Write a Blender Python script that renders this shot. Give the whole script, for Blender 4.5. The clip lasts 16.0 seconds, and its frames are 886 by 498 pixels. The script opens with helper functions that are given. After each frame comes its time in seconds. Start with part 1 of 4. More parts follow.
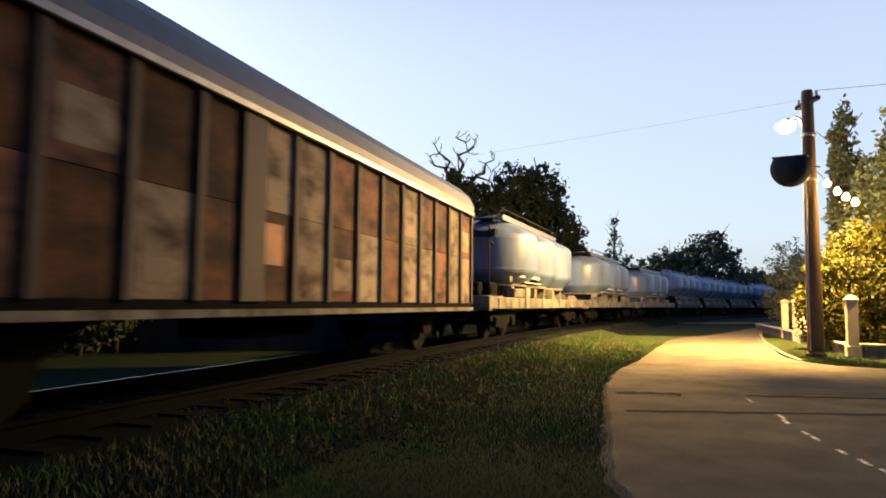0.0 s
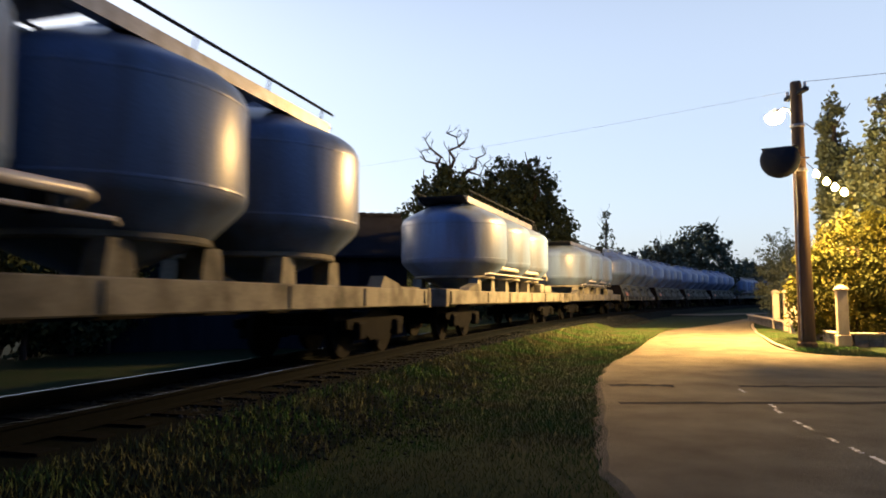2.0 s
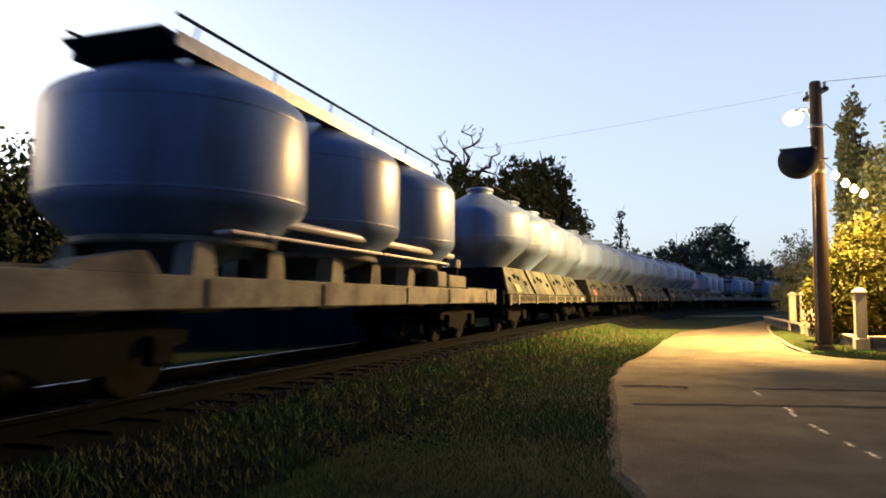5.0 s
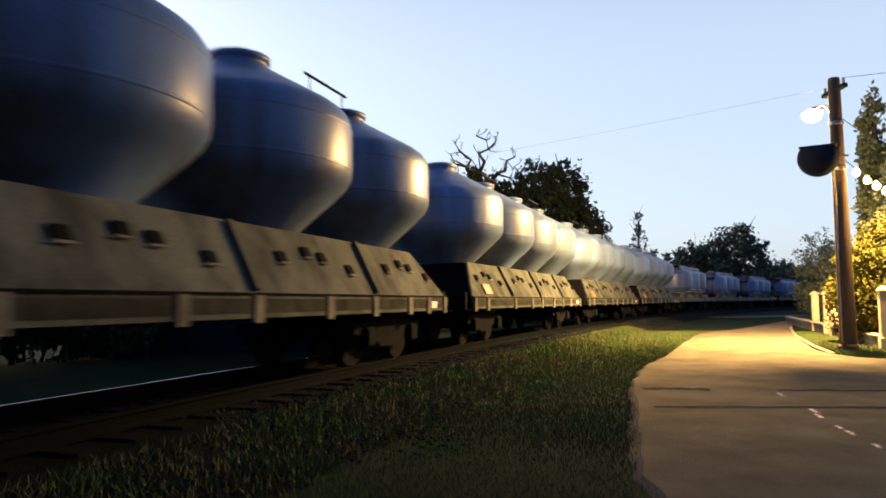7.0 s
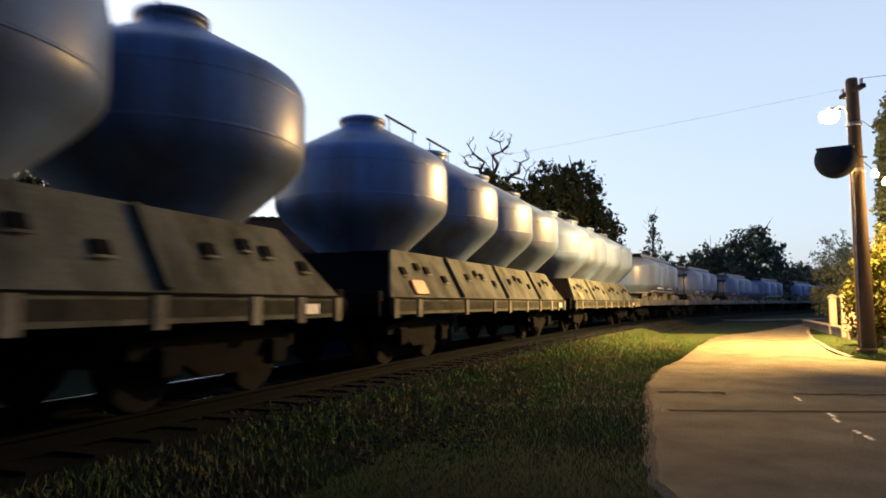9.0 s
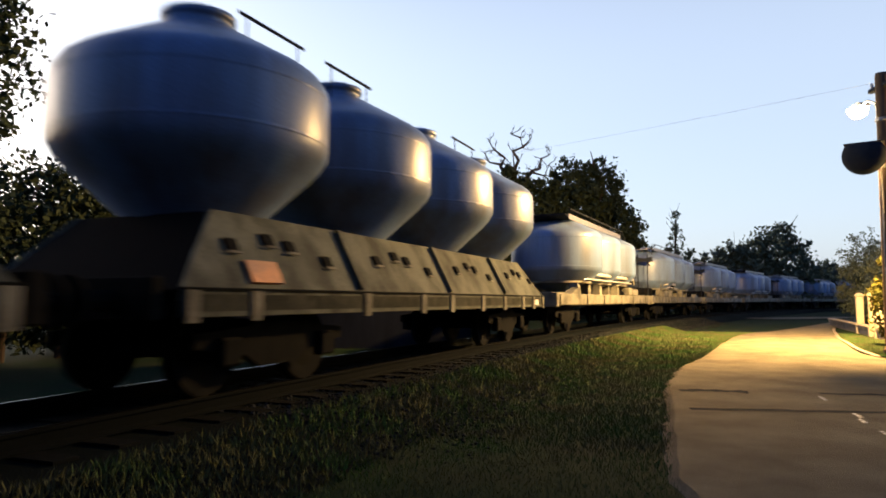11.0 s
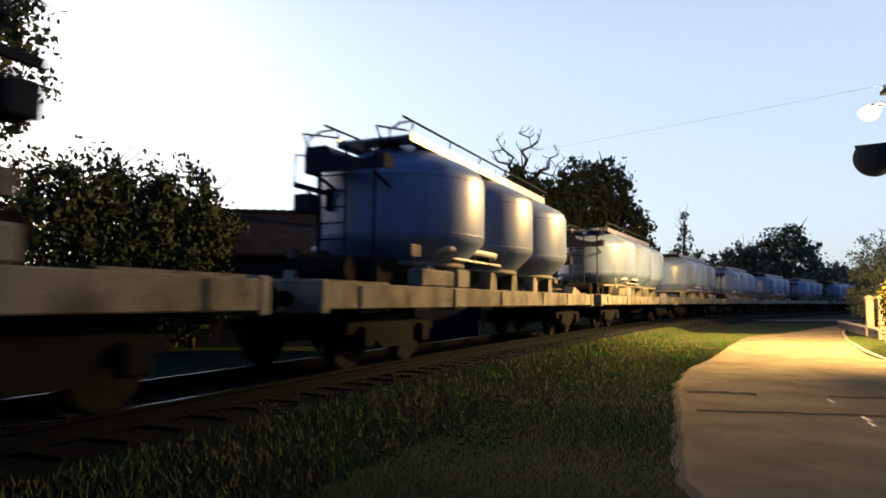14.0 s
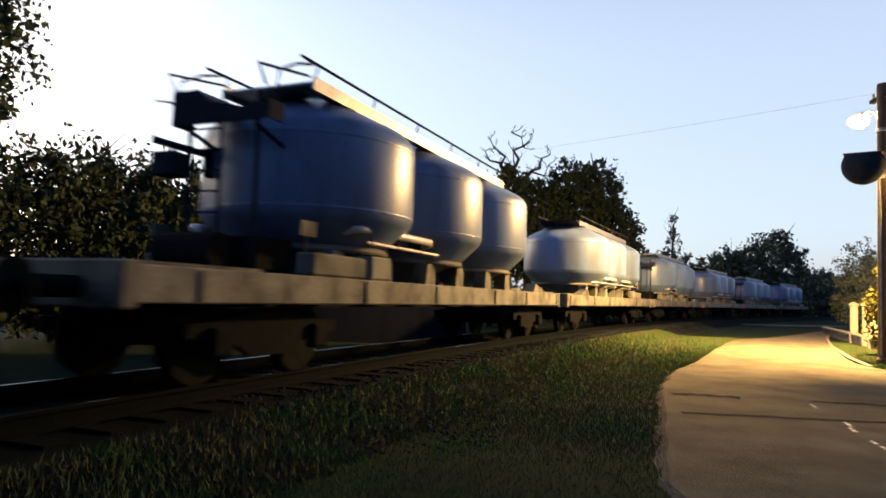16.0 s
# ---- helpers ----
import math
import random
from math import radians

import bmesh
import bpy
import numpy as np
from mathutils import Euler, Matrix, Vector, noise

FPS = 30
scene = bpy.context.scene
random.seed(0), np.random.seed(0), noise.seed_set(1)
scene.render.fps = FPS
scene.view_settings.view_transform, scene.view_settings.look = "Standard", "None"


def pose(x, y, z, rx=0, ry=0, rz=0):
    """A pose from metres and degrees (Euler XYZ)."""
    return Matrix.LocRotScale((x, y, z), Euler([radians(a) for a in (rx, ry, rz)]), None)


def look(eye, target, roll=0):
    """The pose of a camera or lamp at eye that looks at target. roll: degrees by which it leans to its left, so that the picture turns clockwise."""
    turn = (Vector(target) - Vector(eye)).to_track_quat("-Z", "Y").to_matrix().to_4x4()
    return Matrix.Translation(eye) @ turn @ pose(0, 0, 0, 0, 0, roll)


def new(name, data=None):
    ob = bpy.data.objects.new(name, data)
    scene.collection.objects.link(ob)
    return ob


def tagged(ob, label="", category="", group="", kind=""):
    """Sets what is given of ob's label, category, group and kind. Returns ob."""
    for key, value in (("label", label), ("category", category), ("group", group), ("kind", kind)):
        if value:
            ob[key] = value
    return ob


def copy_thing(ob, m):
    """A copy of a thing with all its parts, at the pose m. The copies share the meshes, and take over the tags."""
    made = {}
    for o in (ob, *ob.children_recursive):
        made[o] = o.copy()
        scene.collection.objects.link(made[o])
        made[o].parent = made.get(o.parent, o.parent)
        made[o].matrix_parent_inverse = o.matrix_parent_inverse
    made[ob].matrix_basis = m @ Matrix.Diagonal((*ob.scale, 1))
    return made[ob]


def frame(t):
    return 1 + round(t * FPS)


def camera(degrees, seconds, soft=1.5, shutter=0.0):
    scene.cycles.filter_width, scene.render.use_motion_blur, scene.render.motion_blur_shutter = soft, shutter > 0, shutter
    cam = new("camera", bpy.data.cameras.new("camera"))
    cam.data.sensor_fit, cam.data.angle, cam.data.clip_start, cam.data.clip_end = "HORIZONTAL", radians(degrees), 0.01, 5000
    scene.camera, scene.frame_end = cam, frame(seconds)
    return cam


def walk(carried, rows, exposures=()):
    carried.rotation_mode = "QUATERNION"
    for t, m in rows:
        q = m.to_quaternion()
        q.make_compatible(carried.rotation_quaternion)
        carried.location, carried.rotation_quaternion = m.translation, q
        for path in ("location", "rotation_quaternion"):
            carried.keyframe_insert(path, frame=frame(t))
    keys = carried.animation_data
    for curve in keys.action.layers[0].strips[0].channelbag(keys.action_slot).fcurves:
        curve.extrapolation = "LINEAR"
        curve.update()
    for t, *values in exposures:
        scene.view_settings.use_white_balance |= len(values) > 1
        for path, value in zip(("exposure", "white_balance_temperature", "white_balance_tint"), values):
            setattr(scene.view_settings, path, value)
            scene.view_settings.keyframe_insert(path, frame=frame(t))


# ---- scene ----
cam = camera(66.75, 16.0, soft=1.8, shutter=0.4)
PATH = [
    (0, pose(0, 0, 1.5, 94.65, -0.50, 0.00)),
    (0.5, pose(0, 0, 1.5, 94.64, -0.30, -0.40)),
    (1, pose(0, 0, 1.5, 94.58, -0.20, -0.68)),
    (1.5, pose(0, 0, 1.5, 94.36, 0.00, -0.84)),
    (2, pose(0, 0, 1.5, 94.26, 0.33, -0.59)),
    (2.5, pose(0, 0, 1.5, 94.24, 0.11, -0.48)),
    (3, pose(0, 0, 1.5, 94.17, 0.24, -0.38)),
    (3.5, pose(0, 0, 1.5, 94.11, 0.19, -0.39)),
    (6, pose(0, 0, 1.5, 94.25, -0.13, 1.37)),
    (6.5, pose(0, 0, 1.5, 94.44, 0.37, 1.62)),
    (7, pose(0, 0, 1.5, 94.54, 0.55, 2.03)),
    (7.5, pose(0, 0, 1.5, 94.64, 0.22, 2.19)),
    (8, pose(0, 0, 1.5, 94.76, 0.13, 2.34)),
    (10.5, pose(0, 0, 1.5, 94.52, 0.43, 4.69)),
    (11, pose(0, 0, 1.5, 94.39, 0.03, 4.85)),
    (11.5, pose(0, 0, 1.5, 94.32, -0.02, 4.98)),
    (12, pose(0, 0, 1.5, 94.30, -0.16, 5.08)),
    (12.5, pose(0, 0, 1.5, 94.27, -0.01, 5.35)),
    (13, pose(0, 0, 1.5, 94.22, -0.34, 5.35)),
    (13.5, pose(0, 0, 1.5, 94.27, -0.29, 5.39)),
    (14, pose(0, 0, 1.5, 94.32, -0.45, 5.46)),
    (14.5, pose(0, 0, 1.5, 94.31, -0.60, 5.48)),
    (15, pose(0, 0, 1.5, 94.29, -1.65, 4.99)),
    (15.5, pose(0, 0, 1.5, 94.34, -1.92, 4.48)),
    (16, pose(0, 0, 1.5, 94.12, -1.74, 4.49))
]
walk(cam, PATH, [(0, 1.5, 6700, 13), (16, 1.5, 6700, 13)])

# ---- world, dusk light ----
world = bpy.data.worlds.new("world")
scene.world = world
world.use_nodes = True
wn = world.node_tree
sky = wn.nodes.new("ShaderNodeTexSky")
sky.sky_type = 'NISHITA'
sky.sun_disc = False
sky.sun_elevation = radians(16.0)
sky.sun_rotation = radians(-62)
sky.air_density, sky.dust_density, sky.ozone_density = 1.0, 2.6, 2.0
back = wn.nodes["Background"]
back.inputs[1].default_value = 0.12
# thin high haze evens the sky out
haze = wn.nodes.new("ShaderNodeMix")
haze.data_type = 'RGBA'
haze.inputs[0].default_value = 0.6
haze.inputs[7].default_value = (2.15, 2.55, 3.15, 1)
wn.links.new(sky.outputs[0], haze.inputs[6])
# after sunset the zenith and the sky away from the afterglow are darker
coord, split = wn.nodes.new("ShaderNodeTexCoord"), wn.nodes.new("ShaderNodeSeparateXYZ")
wn.links.new(coord.outputs["Generated"], split.inputs[0])


def falloff(socket, lo, hi, at_lo, at_hi):
    r = wn.nodes.new("ShaderNodeMapRange")
    r.interpolation_type = 'SMOOTHSTEP'
    for i, v in enumerate((lo, hi, at_lo, at_hi), 1):
        r.inputs[i].default_value = v
    wn.links.new(socket, r.inputs[0])
    return r.outputs[0]


def tinted(base, factor, colour):
    """The base times a colour, taken in by the factor."""
    m = wn.nodes.new("ShaderNodeMix")
    m.data_type, m.blend_type = 'RGBA', 'MULTIPLY'
    m.inputs[7].default_value = (*colour, 1)
    wn.links.new(factor, m.inputs[0])
    wn.links.new(base, m.inputs[6])
    return m.outputs[2]


high = falloff(split.outputs[2], 0.3, 0.95, 0.0, 1.0)
behind = falloff(split.outputs[1], 0.3, -0.6, 0.0, 1.0)
wn.links.new(tinted(tinted(haze.outputs[2], high, (0.085, 0.16, 0.34)), behind, (0.19, 0.37, 0.76)), back.inputs[0])

sun = new("sun", bpy.data.lights.new("sun", 'SUN'))
sun.data.energy, sun.data.angle, sun.data.color = 0.15, radians(10), (1, 0.85, 0.7)
sun.matrix_world = look((-50 * math.sin(radians(62)), 50 * math.cos(radians(62)), 14.3), (0, 0, 0))

# ---- track geometry: s runs along the line, away from the camera ----
TH, CURVE, PERP, RAIL_Z = radians(15.88), 0.00353, 5.7, 0.5


def track(s, v=0.0, z=0.0, extra=0.0):
    """Pose on the line at arc s, v metres to the far side, z above the rail top; local x runs along the line."""
    a = CURVE * s if s > 0 else 0.0
    du, dr = (math.sin(a) / CURVE, (1 - math.cos(a)) / CURVE) if s > 0 else (s, 0.0)
    x = -math.cos(TH) * PERP + math.sin(TH) * du + math.cos(TH) * dr
    y = math.sin(TH) * PERP + math.cos(TH) * du - math.sin(TH) * dr
    b = TH + a
    return pose(x - math.cos(b) * v, y + math.sin(b) * v, RAIL_Z + z, 0, 0, 90 - math.degrees(b) + extra)


def travelled(t):
    """Metres that the train has gone at t seconds."""
    w = (t - 8) / 8
    return 9.7191 * t - 0.4266 * (w * w - 1) + 1.2833 * (w ** 3 - w) + 0.255 * (w ** 4 - w * w)


# ---- materials ----
def material(name, colour, rough=0.7, metal=0.0, second=None, scale=4.0, fine=60.0, bump=0.2, streak=1.0, spread=0.0, contrast=(0.35, 0.65)):
    """Two colours mixed by large noise, darkened by fine noise, with bump; streak stretches the stains upright; spread varies objects."""
    m = bpy.data.materials.new(name)
    m.use_nodes = True
    n, l = m.node_tree.nodes, m.node_tree.links
    b = n["Principled BSDF"]
    b.inputs["Roughness"].default_value, b.inputs["Metallic"].default_value = rough, metal
    b.inputs["Specular IOR Level"].default_value = 0.03 if rough >= 0.9 else 0.12 if rough >= 0.8 else 0.5
    tc = n.new("ShaderNodeTexCoord")
    mp = n.new("ShaderNodeMapping")
    mp.inputs["Scale"].default_value = (1, 1, 1 / streak)
    l.new(tc.outputs["Object"], mp.inputs[0])
    big, small = n.new("ShaderNodeTexNoise"), n.new("ShaderNodeTexNoise")
    big.inputs["Scale"].default_value, big.inputs["Detail"].default_value = scale, 6
    small.inputs["Scale"].default_value, small.inputs["Detail"].default_value = fine, 4
    l.new(mp.outputs[0], big.inputs["Vector"])
    l.new(tc.outputs["Object"], small.inputs["Vector"])
    ramp = n.new("ShaderNodeValToRGB")
    ramp.color_ramp.elements[0].position, ramp.color_ramp.elements[1].position = contrast
    ramp.color_ramp.elements[0].color = (*colour, 1)
    ramp.color_ramp.elements[1].color = (*(second or [c * 0.6 for c in colour]), 1)
    l.new(big.outputs[0], ramp.inputs[0])
    mix = n.new("ShaderNodeMix")
    mix.data_type, mix.blend_type = 'RGBA', 'MULTIPLY'
    mix.inputs[0].default_value = 0.6
    l.new(ramp.outputs[0], mix.inputs[6])
    l.new(small.outputs[0], mix.inputs[7])
    out = mix.outputs[2]
    hsv = n.new("ShaderNodeHueSaturation")
    hsv.inputs["Value"].default_value = 1.4
    l.new(out, hsv.inputs["Color"])
    if spread:
        info = n.new("ShaderNodeObjectInfo")
        mr = n.new("ShaderNodeMapRange")
        mr.inputs[3].default_value, mr.inputs[4].default_value = 1.4 * (1 - spread), 1.4 * (1 + spread)
        l.new(info.outputs["Random"], mr.inputs[0])
        l.new(mr.outputs[0], hsv.inputs["Value"])
    l.new(hsv.outputs[0], b.inputs["Base Color"])
    bp = n.new("ShaderNodeBump")
    bp.inputs["Strength"].default_value, bp.inputs["Distance"].default_value = bump, 0.02
    l.new(small.outputs[0], bp.inputs["Height"])
    l.new(bp.outputs[0], b.inputs["Normal"])
    return m


def glow(name, colour, strength):
    m = bpy.data.materials.new(name)
    m.use_nodes = True
    b = m.node_tree.nodes["Principled BSDF"]
    b.inputs["Base Color"].default_value = (*colour, 1)
    b.inputs["Emission Color"].default_value = (*colour, 1)
    b.inputs["Emission Strength"].default_value = strength
    return m


SILO = material("silo_paint", (0.13, 0.205, 0.335), 0.36, 0.0, (0.085, 0.105, 0.14), 1.6, 40, 0.08, 6.0, 0.12)
SILO_B = material("silo_paint_worn", (0.123, 0.195, 0.32), 0.38, 0.0, (0.08, 0.10, 0.135), 1.8, 40, 0.10, 6.0, 0.12)
FRAME = material("frame_paint", (0.178, 0.17, 0.13), 0.85, 0.0, (0.062, 0.06, 0.047), 2.0, 30, 0.15, 1.2, 0.15, (0.42, 0.68))
SKIRT = material("skirt_paint", (0.095, 0.103, 0.08), 0.85, 0.0, (0.033, 0.037, 0.03), 2.0, 30, 0.15, 1.5, 0.12, (0.4, 0.66))
# dark colour that stands in for shade between the sill posts
SILL_SHADE = material("sill_shade_paint", (0.05, 0.05, 0.038), 0.9, 0.0, (0.025, 0.026, 0.02), 3, 30, 0.2)
IRON = material("dirty_iron", (0.006, 0.0065, 0.0065), 0.95, 0.0, (0.009, 0.009, 0.0085), 5, 60, 0.3)
END_BLACK = material("near_black_plate", (0.004, 0.004, 0.0045), 0.95, 0.0, (0.006, 0.005, 0.005), 3, 40, 0.2)
GALV = material("galvanised_steel", (0.25, 0.25, 0.25), 0.45, 0.6, (0.17, 0.16, 0.15), 6, 60, 0.1)
PIPE = material("pale_pipe", (0.55, 0.53, 0.48), 0.35, 0.0, (0.4, 0.36, 0.3), 4, 40, 0.05)
WHEEL = material("wheel_steel", (0.007, 0.0075, 0.0075), 0.95, 0.0, (0.010, 0.010, 0.0095), 6, 60, 0.15)
RAILSIDE = material("rusty_rail", (0.0035, 0.0048, 0.005), 0.95, 0.0, (0.003, 0.004, 0.004), 6, 80, 0.3)
RAILTOP = material("polished_rail_head", (0.45, 0.45, 0.45), 0.2, 1.0, (0.5, 0.5, 0.5), 4, 60, 0.02)
SLEEPER = material("sleeper_wood", (0.006, 0.0075, 0.0075), 0.95, 0.0, (0.0045, 0.0055, 0.0055), 5, 60, 0.4, 1, 0.2)
BED = material("ballast_dirt", (0.003, 0.0062, 0.006), 0.95, 0.0, (0.0022, 0.0042, 0.004), 7, 50, 0.6)
BALLAST = material("ballast_stone", (0.036, 0.04, 0.04), 0.95, 0.0, (0.014, 0.016, 0.016), 2.5, 50, 0.5)
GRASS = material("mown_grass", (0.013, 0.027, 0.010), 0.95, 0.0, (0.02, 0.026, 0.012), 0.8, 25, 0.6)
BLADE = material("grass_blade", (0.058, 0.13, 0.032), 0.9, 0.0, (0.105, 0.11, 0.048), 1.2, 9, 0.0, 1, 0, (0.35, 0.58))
ROAD = material("worn_asphalt", (0.185, 0.158, 0.102), 0.9, 0.0, (0.10, 0.086, 0.057), 1.1, 90, 1.0, 1, 0, (0.3, 0.72))
TAR = material("tar_seam", (0.018, 0.017, 0.017), 0.95, 0.0, (0.03, 0.028, 0.026), 5, 60, 0.3)
PAINTLINE = material("road_paint", (0.55, 0.54, 0.5), 0.7, 0.0, (0.1, 0.095, 0.09), 14, 60, 0.2, 1, 0, (0.42, 0.55))
TIMBER = material("pole_timber", (0.10, 0.068, 0.042), 0.85, 0.0, (0.055, 0.038, 0.026), 3, 50, 0.4, 8)
PILLAR = material("pillar_render", (0.50, 0.42, 0.28), 0.85, 0.0, (0.33, 0.26, 0.17), 3, 50, 0.25, 3, 0.1)
WALLSTONE = material("low_wall_stone", (0.25, 0.21, 0.16), 0.9, 0.0, (0.15, 0.12, 0.09), 4, 40, 0.4)
LEAF = material("tree_leaf", (0.05, 0.068, 0.034), 0.75, 0.0, (0.075, 0.085, 0.04), 0.6, 12, 0.0)
LEAF_DARK = material("dark_leaf", (0.02, 0.032, 0.014), 0.8, 0.0, (0.035, 0.045, 0.018), 0.6, 12, 0.0)
LEAF_YEL = material("hedge_leaf", (0.082, 0.072, 0.008), 0.85, 0.0, (0.04, 0.046, 0.008), 1.5, 12, 0.0)
BARK = material("bark", (0.06, 0.045, 0.035), 0.95, 0.0, (0.035, 0.028, 0.022), 4, 30, 0.6, 4)
VANROOF = material("van_roof", (0.05, 0.08, 0.14), 0.6, 0.0, (0.035, 0.052, 0.085), 2, 40, 0.1)
VANRIB = material("van_rib", (0.025, 0.016, 0.013), 0.75, 0.1, (0.036, 0.025, 0.022), 3, 40, 0.2, 3)
VAN_BROWN = material("van_brown", (0.10, 0.042, 0.02), 0.8, 0.0, (0.018, 0.011, 0.009), 1.3, 30, 0.2, 0.5, 0.3, (0.36, 0.62))
VAN_GREY = material("van_grey_patch", (0.27, 0.215, 0.145), 0.8, 0.0, (0.05, 0.03, 0.021), 1.4, 30, 0.2, 0.5, 0.3, (0.44, 0.66))
VAN_PINK = material("van_faded", (0.17, 0.08, 0.05), 0.8, 0.0, (0.028, 0.016, 0.013), 1.4, 30, 0.2, 0.5, 0.3, (0.40, 0.64))
VAN_ORANGE = material("van_orange_mark", (0.45, 0.17, 0.06), 0.7, 0.0, (0.25, 0.11, 0.06), 3, 30, 0.1)
ORANGE = material("orange_plate", (0.62, 0.19, 0.025), 0.6, 0.0, (0.3, 0.12, 0.05), 4, 30, 0.1)
WHITE = material("white_plate", (0.7, 0.68, 0.62), 0.6, 0.0, (0.55, 0.5, 0.44), 5, 40, 0.05)
BOARDS = material("tarred_boards", (0.016, 0.019, 0.024), 0.95, 0.0, (0.010, 0.012, 0.015), 2, 30, 0.3, 5)
TILE = material("roof_tile", (0.013, 0.014, 0.017), 0.95, 0.0, (0.009, 0.0095, 0.011), 2, 30, 0.3, 1, 0.25)
PLASTER = material("dark_plaster", (0.08, 0.077, 0.075), 0.9, 0.0, (0.055, 0.052, 0.05), 1, 30, 0.2)
DARKMETAL = material("dark_metal", (0.014, 0.019, 0.027), 0.9, 0.0, (0.02, 0.022, 0.026), 5, 40, 0.1)
CABLE = material("black_cable", (0.015, 0.015, 0.015), 0.6, 0.0, None, 5, 40, 0)
MIRROR = material("mirror_glass", (0.85, 0.85, 0.85), 0.04, 1.0, (0.8, 0.8, 0.8), 2, 20, 0.0)
LAMPGLOW = glow("lamp_lens", (1.0, 0.72, 0.30), 260)
BULBGLOW = glow("bulb_glass", (1.0, 0.66, 0.22), 60)


# ---- mesh helpers ----
def finish(bm, name, mat, parent=None, label="", smooth=False):
    me = bpy.data.meshes.new(name)
    bmesh.ops.recalc_face_normals(bm, faces=bm.faces)
    if smooth:
        for f in bm.faces:
            f.smooth = True
    bm.to_mesh(me)
    bm.free()
    me.materials.append(mat)
    ob = new(name, me)
    if parent:
        ob.parent = parent
    if label:
        ob["label"] = label
    return ob


def part(name, bm, mat, parent, label="", smooth=False):
    return finish(bm, name, mat, parent, label, smooth)


def add_box(bm, x0, x1, y0, y1, z0, z1, bevel=0.0, m=None):
    r = bmesh.ops.create_cube(bm, size=1)
    vs = r["verts"]
    for v in vs:
        v.co = Vector(((x0 + x1) / 2 + v.co.x * (x1 - x0), (y0 + y1) / 2 + v.co.y * (y1 - y0), (z0 + z1) / 2 + v.co.z * (z1 - z0)))
        if m is not None:
            v.co = m @ v.co
    if bevel:
        es = {e for v in vs for e in v.link_edges}
        bmesh.ops.bevel(bm, geom=list(es), offset=bevel, segments=1, affect='EDGES')
    return vs


def boxm(*a, bevel=0.0):
    bm = bmesh.new()
    add_box(bm, *a, bevel=bevel)
    return bm


def add_lathe(bm, profile, n=28, centre=(0, 0, 0), cap=True):
    rings = []
    for r, z in profile:
        rings.append([bm.verts.new((centre[0] + r * math.cos(2 * math.pi * i / n), centre[1] + r * math.sin(2 * math.pi * i / n), centre[2] + z)) for i in range(n)])
    for a, b in zip(rings, rings[1:]):
        for i in range(n):
            bm.faces.new((a[i], a[(i + 1) % n], b[(i + 1) % n], b[i]))
    if cap:
        bm.faces.new(rings[0][::-1])
        bm.faces.new(rings[-1])


def lathe(profile, n=28, centre=(0, 0, 0)):
    bm = bmesh.new()
    add_lathe(bm, profile, n, centre)
    return bm


def add_tube(bm, pts, r, n=6, r_end=None):
    """A tube through the points; it tapers to r_end."""
    pts = [Vector(p) for p in pts]
    rings = []
    for i, p in enumerate(pts):
        d = (pts[min(i + 1, len(pts) - 1)] - pts[max(i - 1, 0)]).normalized()
        side = d.cross(Vector((0, 0, 1)) if abs(d.z) < 0.9 else Vector((1, 0, 0))).normalized()
        up = side.cross(d)
        rr = r if r_end is None else r + (r_end - r) * i / (len(pts) - 1)
        rings.append([bm.verts.new(p + (side * math.cos(2 * math.pi * k / n) + up * math.sin(2 * math.pi * k / n)) * rr) for k in range(n)])
    for a, b in zip(rings, rings[1:]):
        for k in range(n):
            bm.faces.new((a[k], a[(k + 1) % n], b[(k + 1) % n], b[k]))
    bm.faces.new(rings[0][::-1])
    bm.faces.new(rings[-1])


def tube(pts, r, n=6, r_end=None):
    bm = bmesh.new()
    add_tube(bm, pts, r, n, r_end)
    return bm


def add_prism(bm, poly, axis, a, b):
    """Extrude a polygon of (u, w) pairs along an axis from a to b: axis x uses (y, z), axis z uses (x, y), axis y uses (x, z)."""
    def at(p, c):
        return {"x": (c, p[0], p[1]), "y": (p[0], c, p[1]), "z": (p[0], p[1], c)}[axis]
    lo, hi = [bm.verts.new(at(p, a)) for p in poly], [bm.verts.new(at(p, b)) for p in poly]
    bm.faces.new(lo[::-1])
    bm.faces.new(hi)
    for i in range(len(poly)):
        j = (i + 1) % len(poly)
        bm.faces.new((lo[i], lo[j], hi[j], hi[i]))


def prism(poly, axis, a, b):
    bm = bmesh.new()
    add_prism(bm, poly, axis, a, b)
    return bm


def thing(name, m, label, category, group="", kind=""):
    ob = new(name)
    ob.empty_display_size = 0.3
    ob.matrix_world = m
    return tagged(ob, label, category, group, kind)


def raw(name, verts, faces, mat, parent=None, smooth=False):
    me = bpy.data.meshes.new(name)
    me.from_pydata(verts, [], faces)
    me.materials.append(mat)
    if smooth:
        me.polygons.foreach_set("use_smooth", [True] * len(me.polygons))
    ob = new(name, me)
    if parent:
        ob.parent = parent
    return ob


